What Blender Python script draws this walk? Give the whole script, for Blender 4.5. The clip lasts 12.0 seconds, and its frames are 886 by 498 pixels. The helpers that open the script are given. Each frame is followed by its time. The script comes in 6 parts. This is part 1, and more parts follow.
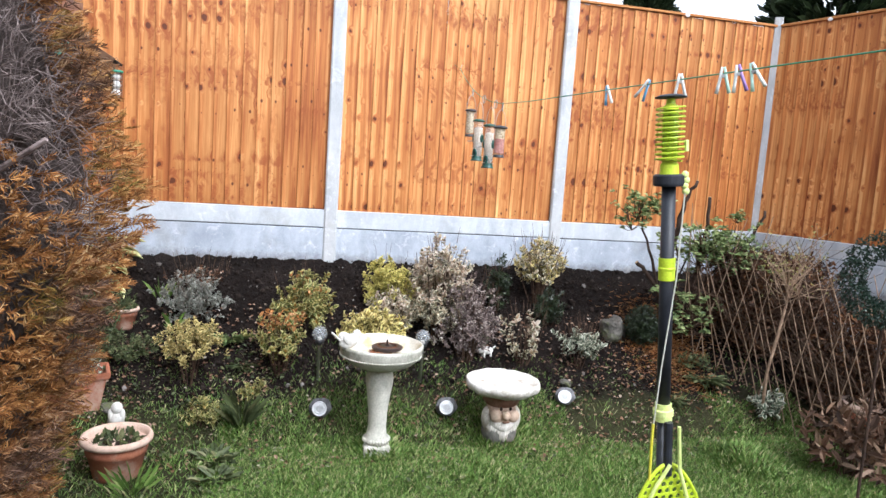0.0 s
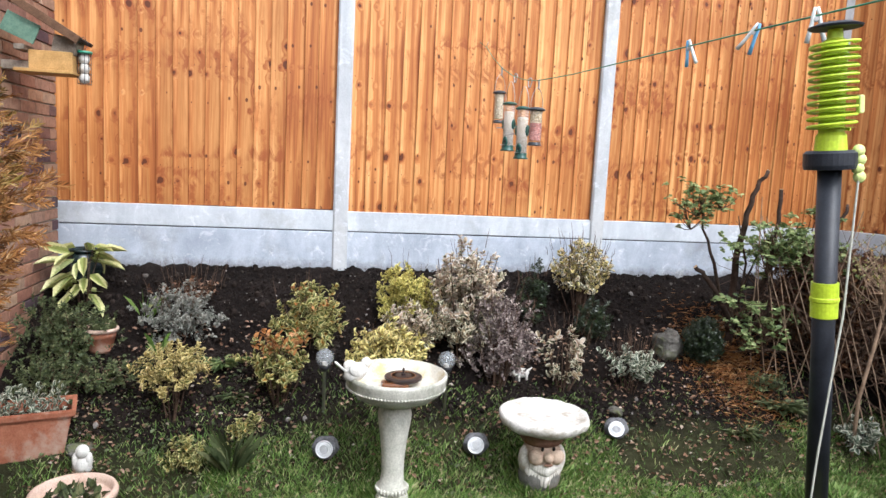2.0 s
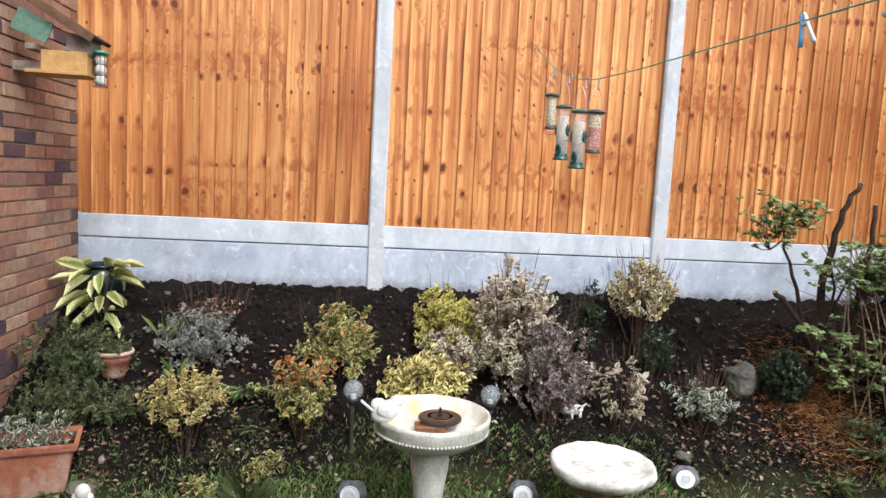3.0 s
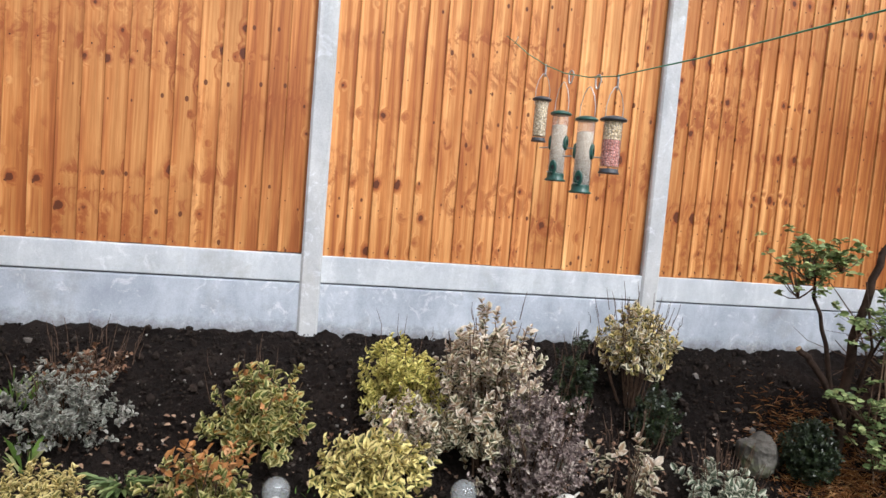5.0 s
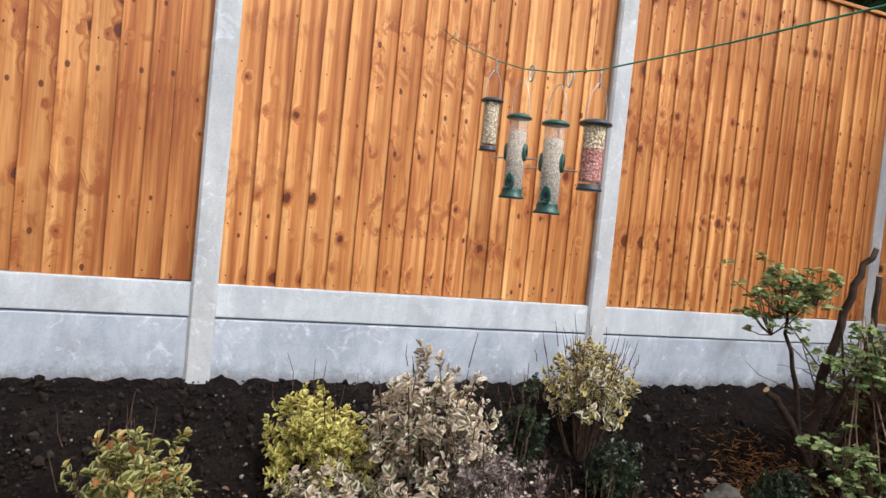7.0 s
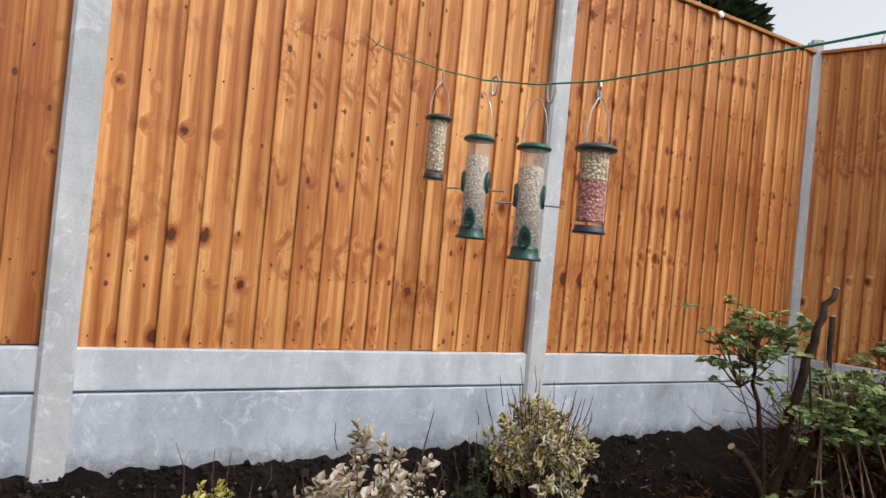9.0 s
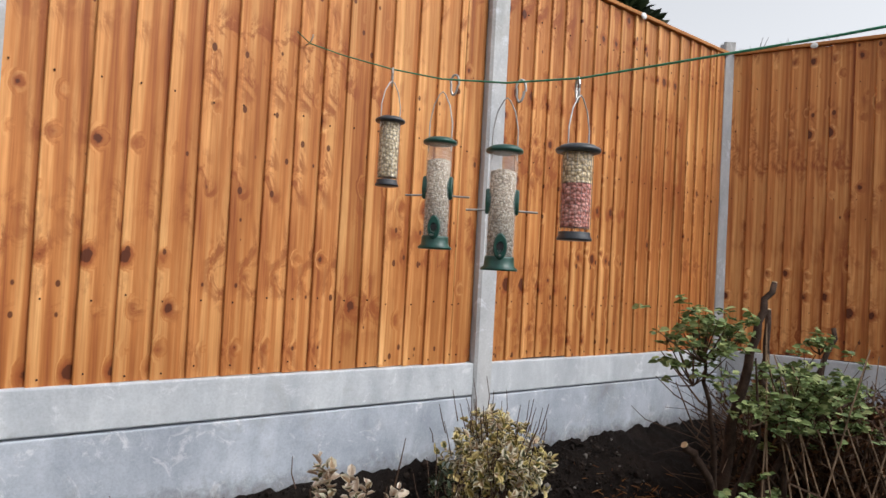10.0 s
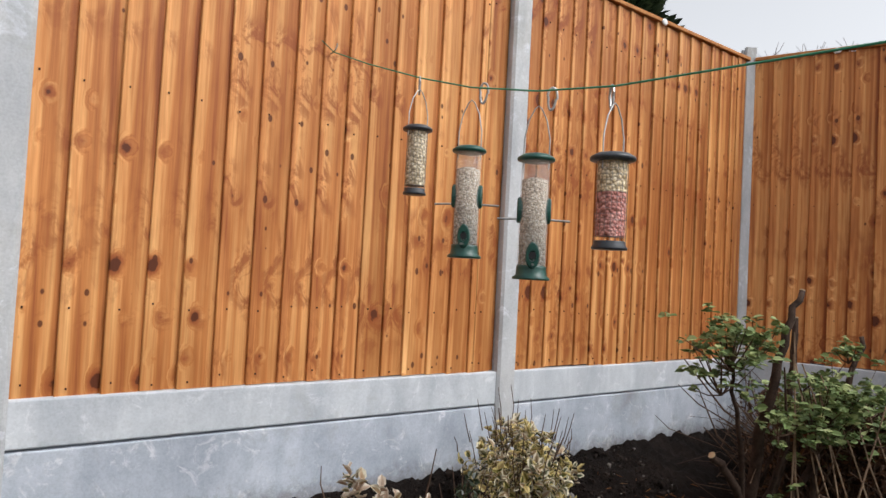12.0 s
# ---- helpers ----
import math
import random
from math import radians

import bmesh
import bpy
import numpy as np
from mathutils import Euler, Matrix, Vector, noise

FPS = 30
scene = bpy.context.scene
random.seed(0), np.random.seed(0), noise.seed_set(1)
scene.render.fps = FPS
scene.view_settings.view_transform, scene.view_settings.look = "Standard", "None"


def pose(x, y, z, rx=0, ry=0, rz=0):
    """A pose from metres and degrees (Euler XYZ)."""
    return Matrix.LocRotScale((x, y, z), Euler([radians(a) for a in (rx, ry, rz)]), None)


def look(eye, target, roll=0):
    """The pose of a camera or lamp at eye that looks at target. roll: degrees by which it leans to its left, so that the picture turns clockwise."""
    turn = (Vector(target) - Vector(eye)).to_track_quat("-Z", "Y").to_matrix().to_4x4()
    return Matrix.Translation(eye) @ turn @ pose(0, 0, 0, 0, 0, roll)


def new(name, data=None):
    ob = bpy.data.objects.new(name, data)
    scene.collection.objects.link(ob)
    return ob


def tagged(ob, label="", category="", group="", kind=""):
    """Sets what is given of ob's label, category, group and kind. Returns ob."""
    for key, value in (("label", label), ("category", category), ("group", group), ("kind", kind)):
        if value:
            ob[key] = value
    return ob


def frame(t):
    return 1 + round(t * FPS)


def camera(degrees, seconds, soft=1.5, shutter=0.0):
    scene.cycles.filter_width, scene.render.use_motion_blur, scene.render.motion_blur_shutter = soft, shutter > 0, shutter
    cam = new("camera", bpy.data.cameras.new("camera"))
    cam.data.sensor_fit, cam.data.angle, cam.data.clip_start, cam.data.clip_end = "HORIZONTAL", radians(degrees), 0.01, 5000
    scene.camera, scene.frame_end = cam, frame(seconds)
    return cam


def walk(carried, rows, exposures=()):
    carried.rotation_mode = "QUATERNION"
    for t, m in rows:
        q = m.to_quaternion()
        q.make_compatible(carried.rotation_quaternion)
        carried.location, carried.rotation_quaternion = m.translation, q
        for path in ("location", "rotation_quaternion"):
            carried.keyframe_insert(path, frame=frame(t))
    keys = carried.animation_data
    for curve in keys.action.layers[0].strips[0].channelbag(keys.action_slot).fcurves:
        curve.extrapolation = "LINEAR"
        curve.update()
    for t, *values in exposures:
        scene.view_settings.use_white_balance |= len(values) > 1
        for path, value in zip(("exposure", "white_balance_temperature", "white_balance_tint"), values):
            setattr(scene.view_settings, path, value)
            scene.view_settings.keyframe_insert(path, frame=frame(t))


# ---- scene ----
cam = camera(65.9, 12.0)
METRES, EYE, TILT, LEAN, TURN = 3.55, 1.68, 0.0, 0.0, -12.8
ROWS = [
    (0.0, 0.0, 0.0, 0.0, 0.44, -6.65, -3.8),
    (0.5, -0.0009, 0.0381, -0.0031, -0.79, -7.98, -3.76),
    (1.0, 0.0145, 0.094, -0.0021, 6.43, -6.55, -3.84),
    (1.5, 0.0216, 0.1416, -0.0063, 6.13, -7.72, -3.99),
    (2.0, -0.0041, 0.2036, -0.0097, 2.38, -6.93, -2.85),
    (2.5, -0.0192, 0.2638, -0.009, 2.07, -7.78, -2.99),
    (3.0, -0.0085, 0.3252, -0.0151, 6.16, -5.96, -3.02),
    (5.0, -0.0688, 0.5743, -0.0101, 0.53, -4.27, -4.81),
    (5.5, -0.0973, 0.6174, -0.0102, -3.23, -4.79, -3.17),
    (6.0, -0.1046, 0.6479, -0.0104, -6.21, -3.67, -5.04),
    (6.5, -0.0969, 0.6948, -0.0112, -7.13, -1.32, -5.07),
    (7.0, -0.0996, 0.7356, -0.0091, -7.69, -2.24, -5.75),
    (9.0, -0.1304, 0.887, 0.0046, -17.77, 0.69, -5.43),
    (9.5, -0.1407, 0.9183, 0.0045, -23.86, 1.35, -3.56),
    (10.0, -0.1568, 0.9388, 0.0076, -25.49, 1.6, -3.11),
    (10.5, -0.1644, 0.9435, 0.0086, -25.78, 2.06, -3.08),
    (11.0, -0.1659, 0.9444, 0.0086, -25.34, 2.26, -2.94),
    (11.5, -0.1648, 0.9474, 0.0081, -24.47, 2.19, -3.07),
    (12.0, -0.1673, 0.9466, 0.0088, -24.45, 2.09, -3.04),
]
walk(cam, [(t, pose(0, 0, EYE, TILT, LEAN, TURN) @ pose(METRES * x, METRES * y, METRES * z, 90 + pitch, roll, yaw)) for t, x, y, z, yaw, pitch, roll in ROWS],
     exposures=[(0.0, -0.22, 5850, 10), (2.5, -0.36, 6000, 10), (5.5, -0.62, 6200, 10), (7.0, -0.68, 6250, 10), (9.5, -0.98, 6350, 10), (12.0, -0.96, 6350, 10)])

# ---- light ----
world = bpy.data.worlds.new("sky")
scene.world = world
world.use_nodes = True
wn, wl = world.node_tree.nodes, world.node_tree.links
sky = wn.new("ShaderNodeTexSky")
sky.sky_type, sky.sun_disc = "NISHITA", False
SUN_ELEVATION, SUN_AZIMUTH = radians(50), radians(156)
sky.sun_elevation, sky.sun_rotation = SUN_ELEVATION, SUN_AZIMUTH
sky.dust_density = 4.0
pale = wn.new("ShaderNodeHueSaturation")
pale.inputs["Saturation"].default_value = 0.12
pale.inputs["Value"].default_value = 3.1
wl.new(sky.outputs[0], pale.inputs["Color"])
wl.new(pale.outputs[0], wn["Background"].inputs["Color"])
wn["Background"].inputs["Strength"].default_value = 0.15
sun = new("sun", bpy.data.lights.new("sun", "SUN"))
sun.data.energy, sun.data.angle, sun.data.color = 1.6, radians(8), (1.0, 0.95, 0.88)
sun_way = Vector((math.sin(SUN_AZIMUTH) * math.cos(SUN_ELEVATION), math.cos(SUN_AZIMUTH) * math.cos(SUN_ELEVATION), math.sin(SUN_ELEVATION)))
sun.matrix_world = look(sun_way * 30, (0, 0, 0))


# ---- materials ----
def nodes_of(name, rough=0.8, metal=0.0):
    m = bpy.data.materials.new(name)
    m.use_nodes = True
    nt = m.node_tree
    b = nt.nodes["Principled BSDF"]
    b.inputs["Roughness"].default_value, b.inputs["Metallic"].default_value = rough, metal
    b.inputs["Specular IOR Level"].default_value = 0.15 if rough > 0.6 else 0.3 if rough > 0.5 else 0.5
    return m, nt, b


def ramp(nt, source, stops):
    r = nt.nodes.new("ShaderNodeValToRGB")
    els = r.color_ramp.elements
    while len(els) < len(stops):
        els.new(0.5)
    for e, (p, c) in zip(els, stops):
        e.position, e.color = p, (*c, 1)
    nt.links.new(source, r.inputs[0])
    return r.outputs[0]


def noise_of(nt, coords, scale, detail=5, rough=0.6, distort=0.0):
    n = nt.nodes.new("ShaderNodeTexNoise")
    n.inputs["Scale"].default_value, n.inputs["Detail"].default_value = scale, detail
    n.inputs["Roughness"].default_value, n.inputs["Distortion"].default_value = rough, distort
    if coords:
        nt.links.new(coords, n.inputs["Vector"])
    return n.outputs[0]


def place_of(nt, scale=(1, 1, 1), vary=False):
    """Object coordinates, stretched, and moved apart from object to object."""
    tc = nt.nodes.new("ShaderNodeTexCoord")
    out = tc.outputs["Object"]
    if vary:
        info = nt.nodes.new("ShaderNodeObjectInfo")
        mul = nt.nodes.new("ShaderNodeMath")
        mul.operation = "MULTIPLY"
        mul.inputs[1].default_value = 37.0
        nt.links.new(info.outputs["Random"], mul.inputs[0])
        add = nt.nodes.new("ShaderNodeVectorMath")
        nt.links.new(out, add.inputs[0])
        nt.links.new(mul.outputs[0], add.inputs[1])
        out = add.outputs[0]
    mp = nt.nodes.new("ShaderNodeMapping")
    mp.inputs["Scale"].default_value = scale
    nt.links.new(out, mp.inputs[0])
    return mp.outputs[0]


def mix(nt, a, b, fac, how="MIX"):
    x = nt.nodes.new("ShaderNodeMix")
    x.data_type, x.blend_type = "RGBA", how
    for value, sock in ((fac, x.inputs[0]), (a, x.inputs[6]), (b, x.inputs[7])):
        if isinstance(value, (int, float)):
            sock.default_value = value
        elif isinstance(value, tuple):
            sock.default_value = (*value, 1)
        else:
            nt.links.new(value, sock)
    return x.outputs[2]


def bump(nt, b, height, strength=0.3, distance=0.005):
    n = nt.nodes.new("ShaderNodeBump")
    n.inputs["Strength"].default_value, n.inputs["Distance"].default_value = strength, distance
    nt.links.new(height, n.inputs["Height"])
    nt.links.new(n.outputs[0], b.inputs["Normal"])


def plain(name, c1, c2, scale=12, rough=0.8, metal=0.0, relief=0.3, fine=8.0, depth=0.004, stain=None, vary=False):
    """Two colours mottled at two scales, an optional stain, and fine relief."""
    m, nt, b = nodes_of(name, rough, metal)
    p = place_of(nt, vary=vary)
    col = ramp(nt, noise_of(nt, p, scale), [(0.32, c1), (0.68, c2)])
    grain = noise_of(nt, p, scale * fine, 3)
    g = ramp(nt, grain, [(0.3, (0.8, 0.8, 0.8)), (0.7, (1.12, 1.12, 1.12))])
    col = mix(nt, col, g, 0.75, "MULTIPLY")
    if stain:
        s = ramp(nt, noise_of(nt, p, scale * 0.33, 6, 0.7), [(0.5, (0, 0, 0)), (0.66, (1, 1, 1))])
        col = mix(nt, col, stain, s)
    nt.links.new(col, b.inputs["Base Color"])
    if relief:
        bump(nt, b, grain, relief, depth)
    return m


def board_wood(name="fence_wood", light=(0.64, 0.335, 0.125), mid=(0.47, 0.185, 0.054), dark=(0.27, 0.075, 0.019), knot=(0.085, 0.020, 0.006)):
    """Orange treated softwood; neighbouring boards cut from one log share their knots, which drift from board to board."""
    m, nt, b = nodes_of(name, 0.58)
    tc = nt.nodes.new("ShaderNodeTexCoord")
    info = nt.nodes.new("ShaderNodeObjectInfo")
    cut = nt.nodes.new("ShaderNodeSeparateColor")
    nt.links.new(info.outputs["Color"], cut.inputs[0])
    shift = nt.nodes.new("ShaderNodeCombineXYZ")
    for i, far in ((0, 53.0), (2, 91.0)):
        k = nt.nodes.new("ShaderNodeMath")
        k.operation = "MULTIPLY"
        k.inputs[1].default_value = far
        nt.links.new(cut.outputs[0], k.inputs[0])
        nt.links.new(k.outputs[0], shift.inputs[i])
    nt.links.new(cut.outputs[1], shift.inputs[1])
    add = nt.nodes.new("ShaderNodeVectorMath")
    nt.links.new(tc.outputs["Object"], add.inputs[0])
    nt.links.new(shift.outputs[0], add.inputs[1])
    p = add.outputs[0]

    def stretched(s):
        mp = nt.nodes.new("ShaderNodeMapping")
        mp.inputs["Scale"].default_value = s
        nt.links.new(p, mp.inputs[0])
        return mp.outputs[0]

    def sum_of(a, k, c):
        x = nt.nodes.new("ShaderNodeMath")
        x.operation = "MULTIPLY_ADD"
        nt.links.new(a, x.inputs[0])
        x.inputs[1].default_value = k
        nt.links.new(c, x.inputs[2])
        return x.outputs[0]

    def knots(scale, spread):
        v = nt.nodes.new("ShaderNodeTexVoronoi")
        v.inputs["Scale"].default_value = 1.0
        nt.links.new(stretched(scale), v.inputs["Vector"])
        size = nt.nodes.new("ShaderNodeSeparateColor")
        nt.links.new(v.outputs["Color"], size.inputs[0])
        return sum_of(size.outputs[0], spread, v.outputs["Distance"])
    whorl = ramp(nt, noise_of(nt, stretched((4.5, 2.5, 2.6)), 1.0, 2), [(0.50, (0, 0, 0)), (0.60, (1, 1, 1))])
    edge = noise_of(nt, stretched((40, 9, 40)), 1.0, 3)
    far = sum_of(edge, 0.16, sum_of(whorl, -0.07, knots((8.5, 8, 6.6), 0.21)))
    near = ramp(nt, far, [(0.10, (1, 1, 1)), (0.46, (0, 0, 0))])
    warp = nt.nodes.new("ShaderNodeVectorMath")
    warp.operation = "MULTIPLY_ADD"
    nt.links.new(near, warp.inputs[0])
    warp.inputs[1].default_value = (2.2, 0, 0.4)
    nt.links.new(stretched((26, 4, 0.8)), warp.inputs[2])
    grain = noise_of(nt, warp.outputs[0], 1.0, 5, 0.55, 0.4)
    fine = noise_of(nt, stretched((170, 40, 4)), 1.0, 3)
    col = ramp(nt, grain, [(0.3, dark), (0.46, mid), (0.64, light)])
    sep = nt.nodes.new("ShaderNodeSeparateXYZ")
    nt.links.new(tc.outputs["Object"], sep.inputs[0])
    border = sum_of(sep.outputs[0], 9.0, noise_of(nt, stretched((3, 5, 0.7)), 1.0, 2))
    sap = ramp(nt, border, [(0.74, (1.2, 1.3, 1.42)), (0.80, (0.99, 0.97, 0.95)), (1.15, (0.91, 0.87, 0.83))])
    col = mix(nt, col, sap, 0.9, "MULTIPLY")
    tone = ramp(nt, cut.outputs[2], [(0.0, (0.76, 0.70, 0.64)), (0.35, (0.92, 0.89, 0.86)), (0.65, (1.04, 1.03, 1.02)), (1.0, (1.22, 1.3, 1.4))])
    col = mix(nt, col, tone, 1.0, "MULTIPLY")
    blotch = ramp(nt, noise_of(nt, stretched((6, 4, 1.5)), 1.0, 4), [(0.35, (0.76, 0.68, 0.60)), (0.65, (1.1, 1.1, 1.1))])
    col = mix(nt, col, blotch, 0.85, "MULTIPLY")
    col = mix(nt, col, ramp(nt, fine, [(0.3, (0.84, 0.81, 0.77)), (0.7, (1.08, 1.08, 1.08))]), 0.9, "MULTIPLY")
    swirl = ramp(nt, noise_of(nt, stretched((13, 3, 8)), 1.0, 5, 0.7, 0.9), [(0.47, (0, 0, 0)), (0.58, (0.8, 0.8, 0.8))])
    col = mix(nt, col, (0.24, 0.060, 0.014), mix(nt, swirl, whorl, 1.0, "MULTIPLY"))
    halo = ramp(nt, far, [(0.24, (0.9, 0.9, 0.9)), (0.37, (0, 0, 0))])
    col = mix(nt, col, (0.25, 0.062, 0.014), halo)
    core = ramp(nt, far, [(0.21, (0.97, 0.97, 0.97)), (0.245, (0, 0, 0))])
    col = mix(nt, col, knot, core)
    pin = ramp(nt, knots((20, 8, 13), 0.5), [(0.18, (0.9, 0.9, 0.9)), (0.23, (0, 0, 0))])
    col = mix(nt, col, knot, pin)
    nt.links.new(col, b.inputs["Base Color"])
    bump(nt, b, fine, 0.35, 0.002)
    return m


def concrete(name, c1, c2, stain, low):
    """Cast concrete: pale scuffs, pores and splashed earth along its foot."""
    m, nt, b = nodes_of(name, 0.85)
    p = place_of(nt, vary=True)
    col = ramp(nt, noise_of(nt, p, 4, 6, 0.65), [(0.3, c1), (0.7, c2)])
    scuff = ramp(nt, noise_of(nt, p, 9, 6, 0.75, 1.2), [(0.56, (0, 0, 0)), (0.64, (0.85, 0.85, 0.85))])
    col = mix(nt, col, (0.62, 0.64, 0.67), scuff)
    pores = noise_of(nt, p, 130, 3)
    col = mix(nt, col, ramp(nt, pores, [(0.3, (0.88, 0.88, 0.88)), (0.6, (1.03, 1.03, 1.03))]), 0.8, "MULTIPLY")
    smear = ramp(nt, noise_of(nt, place_of(nt, (7, 7, 2.2), True), 1.0, 5, 0.6, 0.6), [(0.35, (0.84, 0.85, 0.87)), (0.65, (1.14, 1.13, 1.12))])
    col = mix(nt, col, smear, 0.9, "MULTIPLY")
    st = ramp(nt, noise_of(nt, p, 2.3, 7, 0.75), [(0.54, (0, 0, 0)), (0.74, (0.7, 0.7, 0.7))])
    col = mix(nt, col, stain, st)
    if low:
        sep = nt.nodes.new("ShaderNodeSeparateXYZ")
        nt.links.new(place_of(nt), sep.inputs[0])
        add = nt.nodes.new("ShaderNodeMath")
        add.operation = "MULTIPLY_ADD"
        nt.links.new(noise_of(nt, p, 22, 6, 0.8), add.inputs[0])
        add.inputs[1].default_value = 0.22
        nt.links.new(sep.outputs["Z"], add.inputs[2])
        splash = ramp(nt, add.outputs[0], [(low, (0.75, 0.75, 0.75)), (low + 0.09, (0, 0, 0))])
        col = mix(nt, col, (0.12, 0.105, 0.095), splash)
    nt.links.new(col, b.inputs["Base Color"])
    bump(nt, b, pores, 0.25, 0.002)
    return m


def leaf_paint(name, stops, edge=None, width=0.55, rough=0.55):
    """Leaf colours that differ from leaf to leaf; edge gives variegated margins."""
    m, nt, b = nodes_of(name, rough)
    geo = nt.nodes.new("ShaderNodeNewGeometry")
    col = ramp(nt, geo.outputs["Random Per Island"], stops)
    mottle = noise_of(nt, place_of(nt), 90, 3)
    if edge:
        uv = nt.nodes.new("ShaderNodeUVMap")
        uv.uv_map = "leaf"
        sep = nt.nodes.new("ShaderNodeSeparateXYZ")
        nt.links.new(uv.outputs[0], sep.inputs[0])
        w = nt.nodes.new("ShaderNodeMath")
        w.operation = "MULTIPLY_ADD"
        nt.links.new(mottle, w.inputs[0])
        w.inputs[1].default_value = 0.5
        nt.links.new(sep.outputs["X"], w.inputs[2])
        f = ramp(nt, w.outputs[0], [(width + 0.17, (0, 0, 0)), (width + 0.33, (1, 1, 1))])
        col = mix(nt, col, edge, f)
    col = mix(nt, col, ramp(nt, mottle, [(0.3, (0.75, 0.75, 0.75)), (0.7, (1.15, 1.15, 1.15))]), 0.8, "MULTIPLY")
    nt.links.new(col, b.inputs["Base Color"])
    tr = nt.nodes.new("ShaderNodeBsdfTranslucent")
    nt.links.new(col, tr.inputs[0])
    ms = nt.nodes.new("ShaderNodeMixShader")
    ms.inputs[0].default_value = 0.22
    out = nt.nodes["Material Output"]
    nt.links.new(b.outputs[0], ms.inputs[1])
    nt.links.new(tr.outputs[0], ms.inputs[2])
    nt.links.new(ms.outputs[0], out.inputs[0])
    return m


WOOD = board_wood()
RAIL_WOOD = plain("rail_wood", (0.36, 0.15, 0.05), (0.48, 0.22, 0.08), 10, 0.7)
BOARD_CONCRETE = concrete("gravel_board_concrete", (0.33, 0.365, 0.42), (0.50, 0.54, 0.60), (0.24, 0.235, 0.225), 0.30)
CAP_CONCRETE = concrete("upper_board_concrete", (0.42, 0.445, 0.48), (0.55, 0.58, 0.61), (0.31, 0.305, 0.29), 0)
POST_CONCRETE = concrete("post_concrete", (0.42, 0.43, 0.44), (0.52, 0.53, 0.54), (0.34, 0.33, 0.30), 0)
NAIL = plain("rusted_nail", (0.03, 0.012, 0.008), (0.07, 0.03, 0.02), 60, 0.7, 0.3)
MORTAR = plain("mortar", (0.36, 0.32, 0.27), (0.46, 0.42, 0.36), 30, 0.95)
BARK = plain("bark", (0.026, 0.017, 0.013), (0.075, 0.048, 0.036), 25, 0.9, relief=0.7)
TWIG = plain("twig", (0.045, 0.028, 0.02), (0.13, 0.082, 0.056), 30, 0.9)
DEAD_TWIG = plain("dead_twig", (0.10, 0.075, 0.07), (0.31, 0.25, 0.235), 20, 0.9)
CUT_WOOD = plain("cut_wood", (0.42, 0.30, 0.18), (0.55, 0.42, 0.28), 30, 0.8)
CANE = plain("willow_cane", (0.18, 0.12, 0.08), (0.40, 0.28, 0.19), 18, 0.7)


# ---- building helpers ----
def thing(name, at, label, category, group="", kind="", rz=0.0):
    e = new(name)
    e.empty_display_size = 0.1
    e.matrix_world = pose(*at, 0, 0, rz)
    return tagged(e, label, category, group, kind)


def part(name, bm, material, parent=None, label="", smooth=False, m=None):
    me = bpy.data.meshes.new(name)
    bm.normal_update()
    bm.to_mesh(me)
    bm.free()
    return part_of(name, me, material, parent, label, smooth, m)


def part_of(name, me, material, parent=None, label="", smooth=False, m=None):
    ob = new(name, me)
    if material and not me.materials:
        me.materials.append(material)
    if smooth:
        me.polygons.foreach_set("use_smooth", [True] * len(me.polygons))
    if m is not None:
        ob.matrix_basis = m
    if parent:
        ob.parent = parent
    if label:
        ob["label"] = label
    return ob


def box(sx, sy, sz, at=(0, 0, 0), bevel=0.0, bm=None, turn=None):
    bm = bm or bmesh.new()
    m = Matrix.Translation(at) @ (turn or Matrix()) @ Matrix.Diagonal((sx, sy, sz, 1))
    made = bmesh.ops.create_cube(bm, size=1, matrix=m)["verts"]
    if bevel:
        edges = list({e for v in made for e in v.link_edges})
        bmesh.ops.bevel(bm, geom=edges, offset=bevel, segments=2, affect="EDGES", profile=0.5)
    return bm


def lathe(profile, seg=32, bm=None, at=(0, 0, 0), wave=0.0, closed=True):
    """A turned body from (radius, height) pairs; wave roughens it."""
    bm = bm or bmesh.new()
    rings = []
    for r, z in profile:
        ring = []
        for i in range(seg):
            a = 2 * math.pi * i / seg
            k = 1 + (wave * noise.noise(Vector((math.cos(a) * 3, math.sin(a) * 3, z * 14))) if wave else 0)
            ring.append(bm.verts.new((at[0] + r * k * math.cos(a), at[1] + r * k * math.sin(a), at[2] + z)))
        rings.append(ring)
    for a, b in zip(rings, rings[1:]):
        for i in range(seg):
            bm.faces.new((a[i], a[(i + 1) % seg], b[(i + 1) % seg], b[i]))
    if closed and profile[0][0] > 1e-4:
        bm.faces.new(rings[0][::-1])
    if closed and profile[-1][0] > 1e-4:
        bm.faces.new(rings[-1])
    return bm


def rod(points, radii, seg=6, bm=None):
    """A tapering stick along the points."""
    bm = bm or bmesh.new()
    pts = [Vector(p) for p in points]
    if isinstance(radii, (int, float)):
        radii = [radii] * len(pts)
    rings = []
    for i, p in enumerate(pts):
        d = (pts[min(i + 1, len(pts) - 1)] - pts[max(i - 1, 0)]).normalized()
        u = d.orthogonal().normalized() if i == 0 else (u - d * u.dot(d)).normalized()
        w = d.cross(u)
        rings.append([bm.verts.new(p + radii[i] * (math.cos(2 * math.pi * k / seg) * u + math.sin(2 * math.pi * k / seg) * w)) for k in range(seg)])
    for a, b in zip(rings, rings[1:]):
        for k in range(seg):
            bm.faces.new((a[k], a[(k + 1) % seg], b[(k + 1) % seg], b[k]))
    bm.faces.new(rings[0][::-1])
    bm.faces.new(rings[-1])
    return bm


